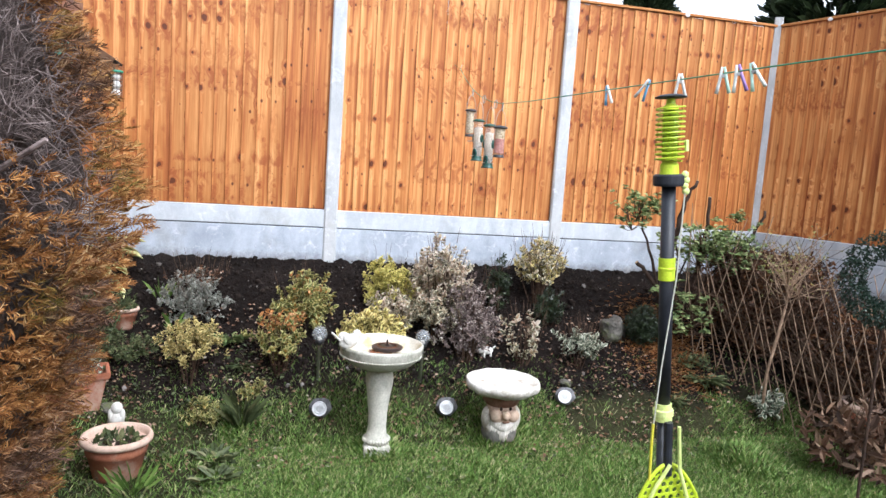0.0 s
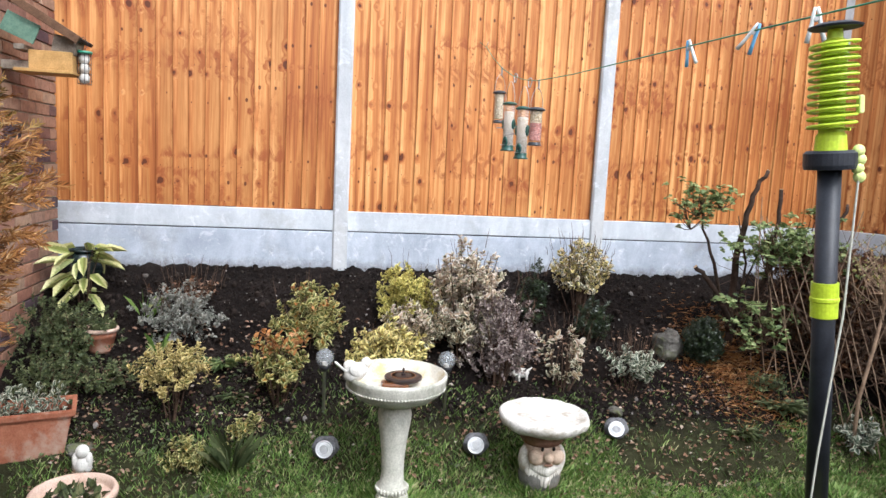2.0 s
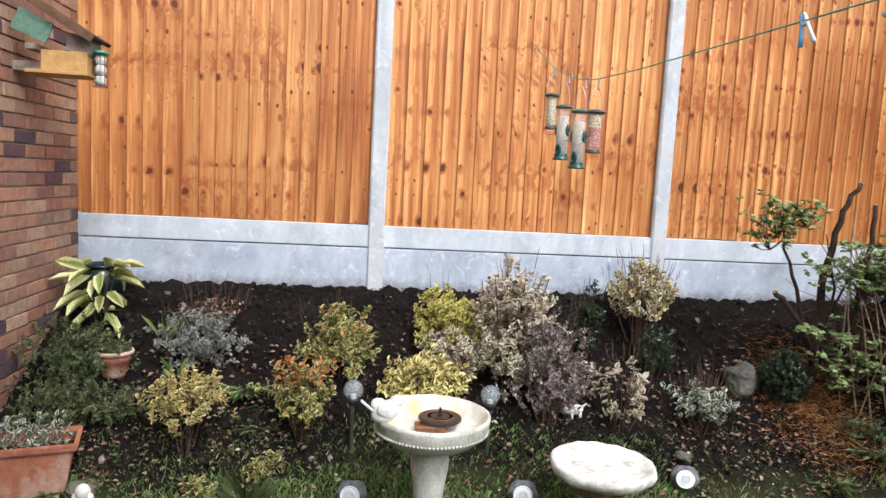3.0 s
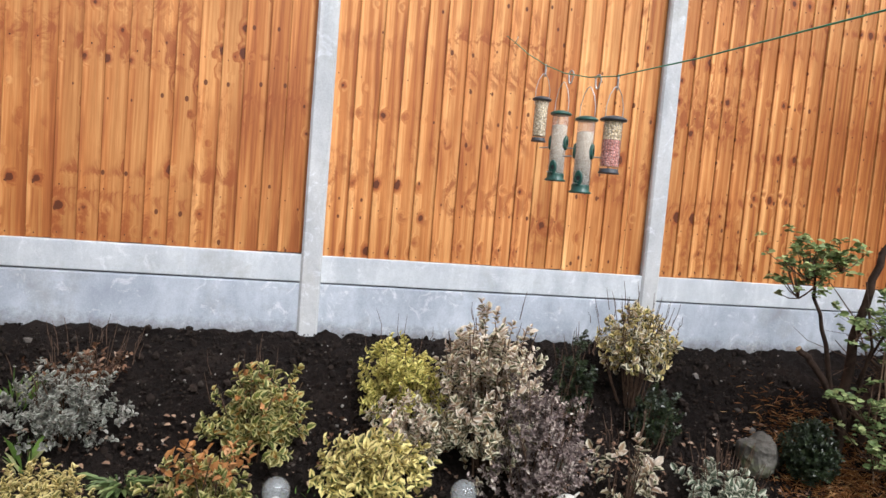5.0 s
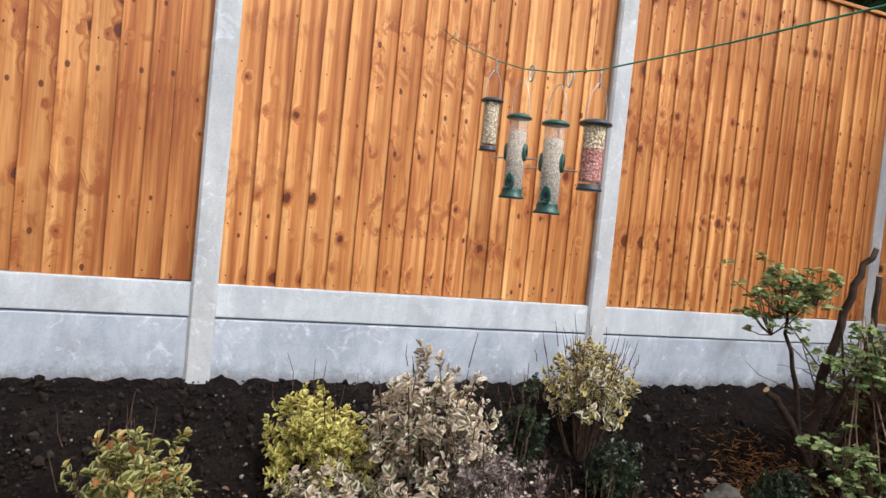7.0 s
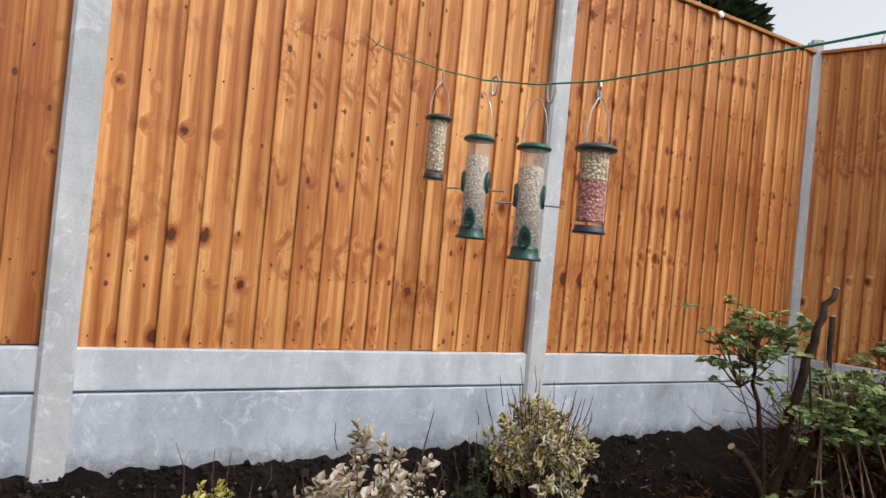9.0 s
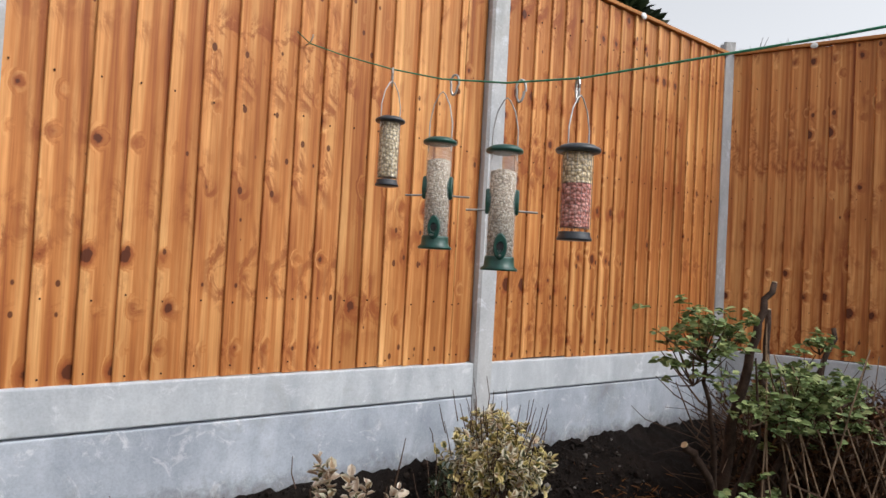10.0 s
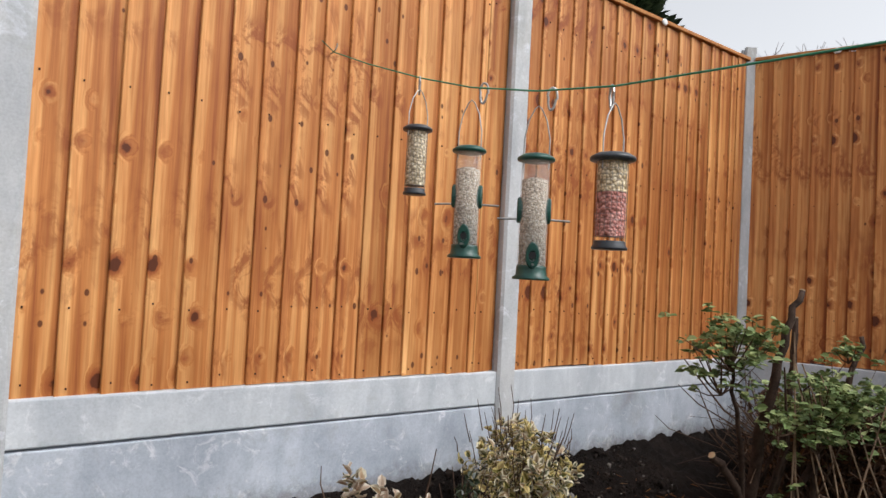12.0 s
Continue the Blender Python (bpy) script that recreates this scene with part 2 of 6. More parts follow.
def ball(r, at=(0, 0, 0), scale=(1, 1, 1), bm=None, u=16, v=10, turn=None):
    bm = bm or bmesh.new()
    bmesh.ops.create_uvsphere(bm, u_segments=u, v_segments=v, radius=r, matrix=Matrix.Translation(at) @ (turn or Matrix()) @ Matrix.Diagonal((*scale, 1)))
    return bm


def rough_up(bm, size, scale):
    for v in bm.verts:
        v.co += Vector(noise.noise_vector(v.co * scale)) * size
    return bm


def unit(a):
    return a / np.maximum(np.linalg.norm(a, axis=-1, keepdims=True), 1e-9)


def leaves(name, P, D, N, L, W, fold=0.25, curl=0.15):
    """A mesh of folded leaves: base P, way D, facing N, length L, width W."""
    n = len(P)
    D = unit(D)
    S = unit(np.cross(D, N))
    U = np.cross(S, D)
    L, W = L[:, None], W[:, None]
    V = np.empty((n, 6, 3))
    V[:, 0] = P
    V[:, 1] = P + D * L * 0.28 - S * W * 0.5 + U * W * fold
    V[:, 2] = P + D * L * 0.72 - S * W * 0.45 + U * (W * fold - L * curl * 0.4)
    V[:, 3] = P + D * L - U * L * curl
    V[:, 4] = P + D * L * 0.72 + S * W * 0.45 + U * (W * fold - L * curl * 0.4)
    V[:, 5] = P + D * L * 0.28 + S * W * 0.5 + U * W * fold
    faces = (np.arange(n)[:, None, None] * 6 + np.array([[0, 3, 2, 1], [0, 5, 4, 3]])[None]).reshape(-1, 4)
    me = bpy.data.meshes.new(name)
    me.from_pydata(V.reshape(-1, 3).tolist(), [], faces.tolist())
    uv = me.uv_layers.new(name="leaf")
    u = np.array([[0.0, 0.12], [0.0, 1], [1, 0.72], [1, 0.35], [0.0, 0.12], [1, 0.35], [1, 0.72], [0.0, 1]])
    u[1, 0] = u[7, 0] = 0.6
    uv.data.foreach_set("uv", np.tile(u, (n, 1)).ravel())
    return me


RNG = np.random.default_rng(4)


def ground_z(x, y):
    """Flat lawn that rises into an earth bank towards the fence."""
    z = -0.04
    if y > 4.0:
        k = min((y - 4.0) / 1.7, 1.15)
        z += 0.89 * k + 0.05 * math.sin(math.pi * min(k, 1)) * math.sin(x * 2.1 + 0.6)
    return z + 0.012 * noise.noise(Vector((x * 1.7, y * 1.7, 3.0)))


# ---- ground ----
def ground_paint():
    m, nt, b = nodes_of("ground_earth", 0.95)
    p = place_of(nt)
    sep = nt.nodes.new("ShaderNodeSeparateXYZ")
    nt.links.new(p, sep.inputs[0])
    soil = ramp(nt, noise_of(nt, p, 5, 8, 0.7), [(0.3, (0.006, 0.0045, 0.0038)), (0.55, (0.014, 0.0100, 0.0086)), (0.8, (0.034, 0.0245, 0.020))])
    crumbs = noise_of(nt, p, 75, 5, 0.75)
    soil = mix(nt, soil, ramp(nt, crumbs, [(0.3, (0.55, 0.55, 0.55)), (0.72, (1.6, 1.5, 1.45))]), 0.8, "MULTIPLY")
    dry = ramp(nt, noise_of(nt, p, 1.4, 5, 0.6), [(0.55, (0, 0, 0)), (0.75, (0.4, 0.4, 0.4))])
    soil = mix(nt, soil, (0.042, 0.031, 0.026), dry)
    turf = ramp(nt, noise_of(nt, p, 9, 6, 0.7), [(0.3, (0.026, 0.022, 0.013)), (0.5, (0.042, 0.044, 0.018)), (0.72, (0.07, 0.068, 0.032))])
    edge = nt.nodes.new("ShaderNodeMath")
    edge.operation = "MULTIPLY_ADD"
    nt.links.new(noise_of(nt, p, 2.2, 6, 0.65), edge.inputs[0])
    edge.inputs[1].default_value = 1.1
    nt.links.new(sep.outputs["Y"], edge.inputs[2])
    f = nt.nodes.new("ShaderNodeMapRange")
    f.inputs["From Min"].default_value, f.inputs["From Max"].default_value = 4.78, 5.05
    nt.links.new(edge.outputs[0], f.inputs["Value"])
    nt.links.new(mix(nt, turf, soil, f.outputs[0]), b.inputs["Base Color"])
    bump(nt, b, crumbs, 1.0, 0.03)
    return m


def build_ground():
    def axis(stops):
        out = []
        for a, b, step in stops:
            out += list(np.arange(a, b, step))
        return out
    xs = axis([(-300, -20, 70), (-20, -2, 3), (-2, 4.8, 0.03), (4.8, 20, 3), (20, 301, 70)])
    ys = axis([(-300, -20, 70), (-20, 1, 3), (1, 3.9, 0.06), (3.9, 5.76, 0.022), (5.76, 20, 3), (20, 301, 70)])
    vs = []
    for y in ys:
        for x in xs:
            z = ground_z(x, y)
            if 3.9 < y < 5.76 and -2 < x < 4.8:
                k = min(1, (y - 3.9) / 0.8)
                q = Vector((x, y, 0))
                z += k * (0.030 * noise.turbulence(q * 11, 4, False) + 0.020 * noise.noise(q * 27) + 0.03 * max(0, noise.noise(q * 5)))
            vs.append((x, y, z))
    w = len(xs)
    fs = [(j * w + i, j * w + i + 1, j * w + i + 1 + w, j * w + i + w) for j in range(len(ys) - 1) for i in range(w - 1)]
    me = bpy.data.meshes.new("ground")
    me.from_pydata(vs, [], fs)
    return tagged(part_of("ground", me, ground_paint(), smooth=True), "lawn rising to a dark crumbly earth bank", "ground", kind="structure")


build_ground()

# ---- fences ----
FENCE_Y, PANEL_LOW, PANEL_TOP, FOOT = 5.745, 1.285, 3.205, 0.55


def wedge(width, height):
    """A feather-edge board: thick at one long edge, thin at the other; it stands at z 0."""
    bm = bmesh.new()
    out = []
    for z in (0, height):
        for x, y in ((0, 0), (0.0, -0.0135), (0.003, -0.0155), (width * 0.5, -0.0105), (width, -0.005), (width, 0)):
            out.append(bm.verts.new((x, y, z)))
    for i in range(6):
        j = (i + 1) % 6
        bm.faces.new((out[i], out[j], out[j + 6], out[i + 6]))
    bm.faces.new(out[:6][::-1])
    bm.faces.new(out[6:])
    me = bpy.data.meshes.new("board")
    bm.normal_update()
    bm.to_mesh(me)
    bm.free()
    me.materials.append(WOOD)
    return me


BOARD_W, BOARD_H = 0.136, PANEL_TOP - PANEL_LOW - 0.02
BOARDS = [wedge(BOARD_W + d, BOARD_H) for d in (-0.008, 0.0, 0.008)]


def fence_panel(length, m, seed):
    """One bay: overlapping upright boards on three rails with a capping strip."""
    rnd = random.Random(seed)
    e = tagged(new("fence"), "orange-brown feather-edge timber fence panel above concrete boards", "fence", "garden fence bays")
    e.matrix_world = m
    for z in (0.25, 0.95, 1.65):
        part("rail", box(length, 0.035, 0.05, (length / 2, 0.03, z)), RAIL_WOOD, e)
    part("capping", box(length, 0.045, 0.022, (length / 2, 0.002, BOARD_H + 0.016), 0.004), RAIL_WOOD, e)
    x, i, left_in_log, k = 0.0, 0, 0, 0
    nails = bmesh.new()
    while x < length - 0.05:
        if not left_in_log:
            left_in_log, k = rnd.randint(2, 6), 0
            log, log_tone = rnd.random(), rnd.uniform(0.15, 0.85)
        step = 0.113 + rnd.uniform(-0.014, 0.014)
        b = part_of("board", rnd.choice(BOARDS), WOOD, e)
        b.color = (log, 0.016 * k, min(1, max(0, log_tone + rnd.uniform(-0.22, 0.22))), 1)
        left = min(x, length - BOARD_W + 0.004)
        b.matrix_basis = pose(left, 0.008 + rnd.uniform(-0.002, 0.002) - 0.0006 * (i % 2), 0.004 + rnd.uniform(-0.009, 0.004), 0, rnd.uniform(-0.25, 0.25), 2.1)
        for z in (0.03, 0.27, 0.96, 1.66):
            box(0.005, 0.004, 0.006, (left + 0.028 + rnd.uniform(-0.008, 0.012), -0.0075, z + rnd.uniform(-0.012, 0.012)), bm=nails)
        x, i, k, left_in_log = x + step, i + 1, k + 1, left_in_log - 1
    tagged(part("nails", nails, NAIL, e), kind="stuff")
    return e


def gravel_board(length, height, z, m, material, name="gravel_board"):
    """A concrete board: a flat face with a chamfered rim."""
    e = part(name, box(length, 0.05, height, (length / 2, 0, height / 2), 0.006), material)
    e.matrix_world = m @ Matrix.Translation((0, 0, z))
    return tagged(e, "pale grey cast concrete gravel board under the fence", "gravel board", "concrete gravel boards")


def fence_post(m, foot, top):
    """A slotted concrete post with chamfered corners and a weathered tip."""
    bm = bmesh.new()
    s, c = 0.055, 0.012
    outline = [(-s + c, -s), (s - c, -s), (s, -s + c), (s, -0.02), (s - 0.02, -0.02), (s - 0.02, 0.03), (s, 0.03), (s, s), (-s, s), (-s, 0.03), (-s + 0.02, 0.03), (-s + 0.02, -0.02), (-s, -0.02), (-s, -s + c)]
    rings = []
    n = 24
    for k in range(n + 1):
        z = foot + (top - foot) * k / n
        rings.append([bm.verts.new((x + 0.0012 * noise.noise(Vector((x * 60, z * 9, 1))), y + 0.0012 * noise.noise(Vector((y * 60, z * 9, 5))), z)) for x, y in outline])
    for a, b in zip(rings, rings[1:]):
        for i in range(len(outline)):
            j = (i + 1) % len(outline)
            bm.faces.new((a[i], a[j], b[j], b[i]))
    bm.faces.new(rings[-1])
    bm.faces.new(rings[0][::-1])
    e = part("fence_post", bm, POST_CONCRETE)
    e.matrix_world = m
    return tagged(e, "weathered grey concrete slotted fence post", "fence post", "concrete fence posts")


POSTS_X = [-1.64, 0.33, 2.31]
CORNER = Vector((4.36, 5.735))
for i, px in enumerate(POSTS_X):
    fence_post(pose(px, FENCE_Y + 0.015, 0), 0.35, PANEL_TOP + 0.06)
    right = POSTS_X[i + 1] if i < 2 else CORNER.x
    a, b = px + 0.05, right - (0.05 if i < 2 else 0.03)
    m = pose(a, FENCE_Y, 0)
    fence_panel(b - a, pose(a, FENCE_Y, PANEL_LOW), 10 + i)
    gravel_board(b - a, 0.145, PANEL_LOW - 0.147, m, CAP_CONCRETE)
    gravel_board(b - a, 0.48, PANEL_LOW - 0.147 - 0.488, m, BOARD_CONCRETE)
SIDE = Vector((0.31, -0.95)).normalized()
SIDE_TURN = math.degrees(math.atan2(SIDE.y, SIDE.x))
fence_post(pose(CORNER.x, CORNER.y + 0.02, 0, 0, 0, SIDE_TURN / 2) @ Matrix.Diagonal((0.68, 0.68, 1, 1)), 0.35, PANEL_TOP + 0.075)
for i in range(3):
    at = CORNER + SIDE * (0.05 + 1.97 * i if i else 0.022)
    m = pose(at.x, at.y, 0, 0, 0, SIDE_TURN)
    fence_panel(1.86, m @ Matrix.Translation((0, 0, PANEL_LOW)), 30 + i)
    gravel_board(1.86, 0.145, PANEL_LOW - 0.147, m, CAP_CONCRETE)
    gravel_board(1.86, 0.48, PANEL_LOW - 0.147 - 0.485, m, BOARD_CONCRETE)
    gravel_board(1.86, 0.80, PANEL_LOW - 0.147 - 0.485 - 0.805, m, BOARD_CONCRETE)
    at = CORNER + SIDE * 1.97 * (i + 1)
    fence_post(pose(at.x, at.y, 0, 0, 0, SIDE_TURN), -0.3, PANEL_TOP + 0.06)

# ---- brick wall beside the bed, and the plain wall behind ----
WALL_X = -1.56
wall_west = tagged(part("wall_west", box(0.2, 3.23, 3.05, (WALL_X - 0.112, 4.105, 1.325)), MORTAR), "mixed red brown and purple brick wall", "wall", kind="structure")
tagged(part("wall_south", box(9, 0.22, 3.0, (1.0, -3.2, 1.4)), plain("rear_wall_brick", (0.24, 0.12, 0.08), (0.33, 0.18, 0.12), 6)), "plain brick wall closing the garden", "wall", kind="structure")


# ---- plants ----
def crown_tips(n, w, h, bare, lump=0.28):
    """Shoot tips and outward ways in an uneven, broken crown."""
    half = h * (1 - bare) / 2
    d = unit(RNG.normal(size=(n, 3)))
    seed = Vector(RNG.uniform(0, 50, 3))
    swell = np.array([1 + lump * 1.3 * noise.noise(Vector(q) * 2.0 + seed) + lump * 0.7 * noise.noise(Vector(q) * 5 + seed) for q in d])
    r = RNG.uniform(0.12, 1.0, n) ** 0.5 * swell
    q = d * (r * 0.93)[:, None] * np.array([w / 2, w / 2, half])
    q[:, :2] *= (1.06 - 0.16 * q[:, 2:] / half)
    q[:, 2] = np.maximum(q[:, 2] + h - half, 0.015)
    return q, d


def stems_mesh(n, w, h, radius, spread=0.8, bm=None, up=0.7):
    bm = bm or bmesh.new()
    for _ in range(n):
        a, r = RNG.uniform(0, 6.28), RNG.uniform(0.2, 1) * w / 2 * spread
        tip = Vector((math.cos(a) * r, math.sin(a) * r, h * RNG.uniform(up - 0.2, up + 0.2)))
        foot = Vector((math.cos(a) * r * 0.22, math.sin(a) * r * 0.22, -0.04))
        mid = foot.lerp(tip, 0.5) + Vector(RNG.normal(size=3)) * 0.02
        rod([foot, mid, tip], [radius * 0.5, radius * 0.38, radius * 0.2], 5, bm)
    return bm


def bush(x, y, h, w, label, paint, count, size, bare=0.15, stems=14, name="shrub", second=None, lump=0.34, thin=0.62, extra=0, cat="shrub"):
    """A shrub: stems from the ground, and a crown of single leaves; second: (paint, share, where z is above) of another tone."""
    e = thing(name, (x, y, ground_z(x, y)), label, cat)
    for _ in range(stems):
        part("stem", stems_mesh(1, w, h, 0.005 + 0.008 * h), TWIG, e)
    whorl = 8
    tips, d = crown_tips(int(count * 1.5) // whorl, w, h, bare, lump)
    axis = unit(d * 0.7 + RNG.normal(size=d.shape) * 0.35 + np.array([0, 0, 0.75]))
    tips, axis = np.repeat(tips, whorl, 0), np.repeat(axis, whorl, 0)
    count = len(tips)
    L = size * 0.92 * RNG.uniform(0.55, 1.25, count)
    turn = np.tile(np.arange(whorl) * 2.4, count // whorl) + RNG.normal(size=count) * 0.3
    up = np.tile(np.linspace(0, 1, whorl), count // whorl)
    u = unit(np.cross(axis, np.array([0.31, 0.77, 0.2])))
    side = u * np.cos(turn)[:, None] + np.cross(axis, u) * np.sin(turn)[:, None]
    P = tips - axis * (size * 1.6 * (1 - up))[:, None]
    D = side + axis * (0.25 + 0.9 * up)[:, None] + RNG.normal(size=P.shape) * 0.18
    N = axis + RNG.normal(size=P.shape) * 0.25
    groups = [("leaves", paint, np.ones(count, bool))]
    if second:
        pick = (RNG.random(count) < second[1]) & (P[:, 2] > second[2] * h)
        groups = [("leaves", paint, ~pick), ("withered_leaves", second[0], pick)]
    for nm, mt, k in groups:
        if k.any():
            part_of(nm, leaves(nm, P[k], D[k], N[k], L[k], L[k] * thin), mt, e)
    if extra:
        for _ in range(extra):
            p, q = crown_tips(1, w, h, 0.5, 0.1)
            a = Vector(p[0])
            bm = bmesh.new()
            b = a + Vector((q[0][0] * 0.3, q[0][1] * 0.3, 1)).normalized() * RNG.uniform(0.06, 0.16)
            rod([a, a.lerp(b, 0.5) + Vector(RNG.normal(size=3)) * 0.006, b], [0.0022, 0.0017, 0.001], 4, bm)
            part("bare_twig", bm, TWIG, e)
    return e


CREAM = (0.62, 0.57, 0.43)
L_GREYWHITE = leaf_paint("grey_white_leaf", [(0, (0.10, 0.115, 0.085)), (0.5, (0.19, 0.20, 0.17)), (1, (0.26, 0.24, 0.21))], (0.36, 0.36, 0.32), 0.70)
L_YELLOW = leaf_paint("yellow_leaf", [(0, (0.06, 0.07, 0.02)), (0.35, (0.15, 0.14, 0.035)), (0.75, (0.34, 0.25, 0.07)), (1, (0.50, 0.40, 0.20))], (0.60, 0.50, 0.22), 0.6)
L_LIME = leaf_paint("lime_leaf", [(0, (0.09, 0.12, 0.02)), (0.5, (0.30, 0.30, 0.055)), (1, (0.56, 0.48, 0.15))], (0.68, 0.60, 0.20), 0.56)
L_GOLDEDGE = leaf_paint("gold_edged_leaf", [(0, (0.06, 0.09, 0.02)), (0.6, (0.13, 0.16, 0.04)), (1, (0.28, 0.22, 0.06))], (0.74, 0.64, 0.26), 0.42)
L_OLIVE = leaf_paint("olive_leaf", [(0, (0.055, 0.08, 0.015)), (0.6, (0.12, 0.14, 0.03)), (0.85, (0.24, 0.19, 0.04)), (1, (0.42, 0.21, 0.05))], (0.46, 0.42, 0.18), 0.62)
L_ORANGE = leaf_paint("orange_dead_leaf", [(0, (0.24, 0.10, 0.03)), (0.5, (0.46, 0.21, 0.07)), (1, (0.60, 0.36, 0.19))])
L_CREAM = leaf_paint("cream_edged_leaf", [(0, (0.05, 0.065, 0.03)), (0.4, (0.12, 0.12, 0.06)), (0.75, (0.32, 0.22, 0.12)), (1, (0.48, 0.34, 0.22))], CREAM, 0.60)
L_TAN = leaf_paint("tan_leaf", [(0, (0.26, 0.17, 0.11)), (0.6, (0.46, 0.35, 0.26)), (1, (0.62, 0.53, 0.43))], (0.62, 0.56, 0.47), 0.66)
L_PURPLE = leaf_paint("purple_grey_leaf", [(0, (0.085, 0.062, 0.06)), (0.5, (0.21, 0.16, 0.15)), (0.8, (0.37, 0.30, 0.27)), (1, (0.56, 0.50, 0.44))])
L_DARK = leaf_paint("dark_leaf", [(0, (0.012, 0.020, 0.009)), (0.7, (0.028, 0.044, 0.018)), (1, (0.06, 0.08, 0.035))], rough=0.35)
L_GREEN = leaf_paint("fresh_leaf", [(0, (0.075, 0.115, 0.04)), (0.6, (0.20, 0.27, 0.10)), (1, (0.40, 0.44, 0.20))])
L_GRASS = leaf_paint("grass_blade", [(0, (0.07, 0.13, 0.025)), (0.5, (0.155, 0.27, 0.055)), (0.8, (0.26, 0.36, 0.10)), (1, (0.48, 0.43, 0.24))])
L_WEED = leaf_paint("weed_leaf", [(0, (0.045, 0.062, 0.026)), (0.7, (0.105, 0.13, 0.052)), (1, (0.22, 0.22, 0.11))])
L_SILVER = leaf_paint("silver_edged_leaf", [(0, (0.07, 0.10, 0.065)), (1, (0.15, 0.18, 0.12))], (0.50, 0.50, 0.40), 0.64)
L_BROWN = leaf_paint("brown_leaf", [(0, (0.022, 0.009, 0.005)), (0.6, (0.085, 0.036, 0.016)), (1, (0.20, 0.095, 0.042))])
L_STRAW = leaf_paint("straw_blade", [(0, (0.12, 0.045, 0.014)), (0.6, (0.34, 0.14, 0.04)), (1, (0.50, 0.30, 0.13))])
L_LITTER = leaf_paint("litter_leaf", [(0, (0.12, 0.06, 0.035)), (0.5, (0.28, 0.16, 0.10)), (0.9, (0.40, 0.28, 0.20)), (1, (0.55, 0.48, 0.40))])

bush(-0.66, 5.06, 0.38, 0.44, "grey-white variegated shrub on the dark earth bank", L_GREYWHITE, 1500, 0.026, 0.02, lump=0.45, second=(L_BROWN, 0.3, 0.75), extra=10)
bush(-0.62, 5.36, 0.20, 0.50, "low withered brown shrub against the gravel board", L_LITTER, 260, 0.030, 0.0, 26, lump=0.5, second=(L_BROWN, 0.6, 0.0), extra=30)
bush(-0.59, 4.50, 0.44, 0.42, "small yellow variegated shrub on bare stems", L_YELLOW, 900, 0.028, 0.36, 12, lump=0.4)
bush(0.12, 4.93, 0.42, 0.46, "olive green shrub with a few orange leaves", L_OLIVE, 1000, 0.040, 0.0, second=(L_ORANGE, 0.16, 0.6), extra=14, lump=0.36)
bush(-0.03, 4.55, 0.46, 0.42, "sparse shrub with withered orange and green leaves", L_OLIVE, 460, 0.040, 0.2, 22, second=(L_ORANGE, 0.6, 0.62), lump=0.45)
bush(0.76, 5.10, 0.44, 0.42, "bright lime-yellow evergreen shrub", L_LIME, 1300, 0.032, 0.02, lump=0.42, extra=10)
bush(0.80, 4.94, 0.30, 0.42, "tan and cream variegated low shrub", L_CREAM, 800, 0.034, 0.0, second=(L_TAN, 0.6, 0.4))
bush(0.60, 4.74, 0.31, 0.48, "rounded gold-edged yellow euonymus shrub", L_GOLDEDGE, 1000, 0.042, 0.0, second=(L_YELLOW, 0.4, 0.45), lump=0.25)
bush(1.10, 4.88, 0.78, 0.54, "tall cream-edged shrub with many withered tan leaves", L_CREAM, 2200, 0.036, 0.0, 20, second=(L_TAN, 0.55, 0.4), extra=14, lump=0.22)
bush(1.29, 4.70, 0.62, 0.46, "dried purple-grey small-leaved shrub", L_PURPLE, 3400, 0.021, 0.0, 30, extra=30, lump=0.36)
bush(1.66, 5.2, 0.46, 0.24, "slim dark green upright shrub", L_DARK, 600, 0.026, 0.05, 9, extra=12, lump=0.5)
bush(2.04, 5.32, 0.56, 0.50, "yellow-green variegated shrub with bare twig tips", L_CREAM, 1000, 0.036, 0.28, 24, second=(L_YELLOW, 0.45, 0.3), extra=60, lump=0.36)
bush(2.05, 5.08, 0.34, 0.28, "low dark green dense shrub", L_DARK, 900, 0.024, 0.0, 8)
bush(1.72, 4.70, 0.42, 0.38, "sparse shrub with pale withered leaves", L_CREAM, 110, 0.046, 0.1, 18, second=(L_TAN, 0.5, 0.5), extra=20, lump=0.5)
bush(2.17, 4.66, 0.31, 0.38, "small silver-edged shrub on a short stem", L_SILVER, 180, 0.046, 0.34, 12, extra=40, lump=0.35)
bush(2.75, 4.82, 0.36, 0.28, "clipped dark green upright box shrub", L_DARK, 4200, 0.019, 0.0, 8, lump=0.08)
bush(-0.45, 4.18, 0.20, 0.26, "low yellow-green weedy shrub in the grass", L_OLIVE, 220, 0.030, 0.0, 8, lump=0.5)
bush(-0.19, 4.32, 0.18, 0.20, "low green seedling shrub", L_OLIVE, 130, 0.028, 0.1, 6, lump=0.5)
bush(-1.27, 4.95, 0.38, 0.54, "grey-green dense hebe shrub in a pot", L_WEED, 1900, 0.024, 0.0, 14, lump=0.45)
bush(-1.22, 4.62, 0.34, 0.50, "green small-leaved shrub beside the brick wall", L_WEED, 1200, 0.024, 0.0, 12, lump=0.5)
bush(-0.95, 4.75, 0.20, 0.46, "low trailing green weeds on dark earth", L_WEED, 520, 0.022, 0.0, 10, lump=0.6)
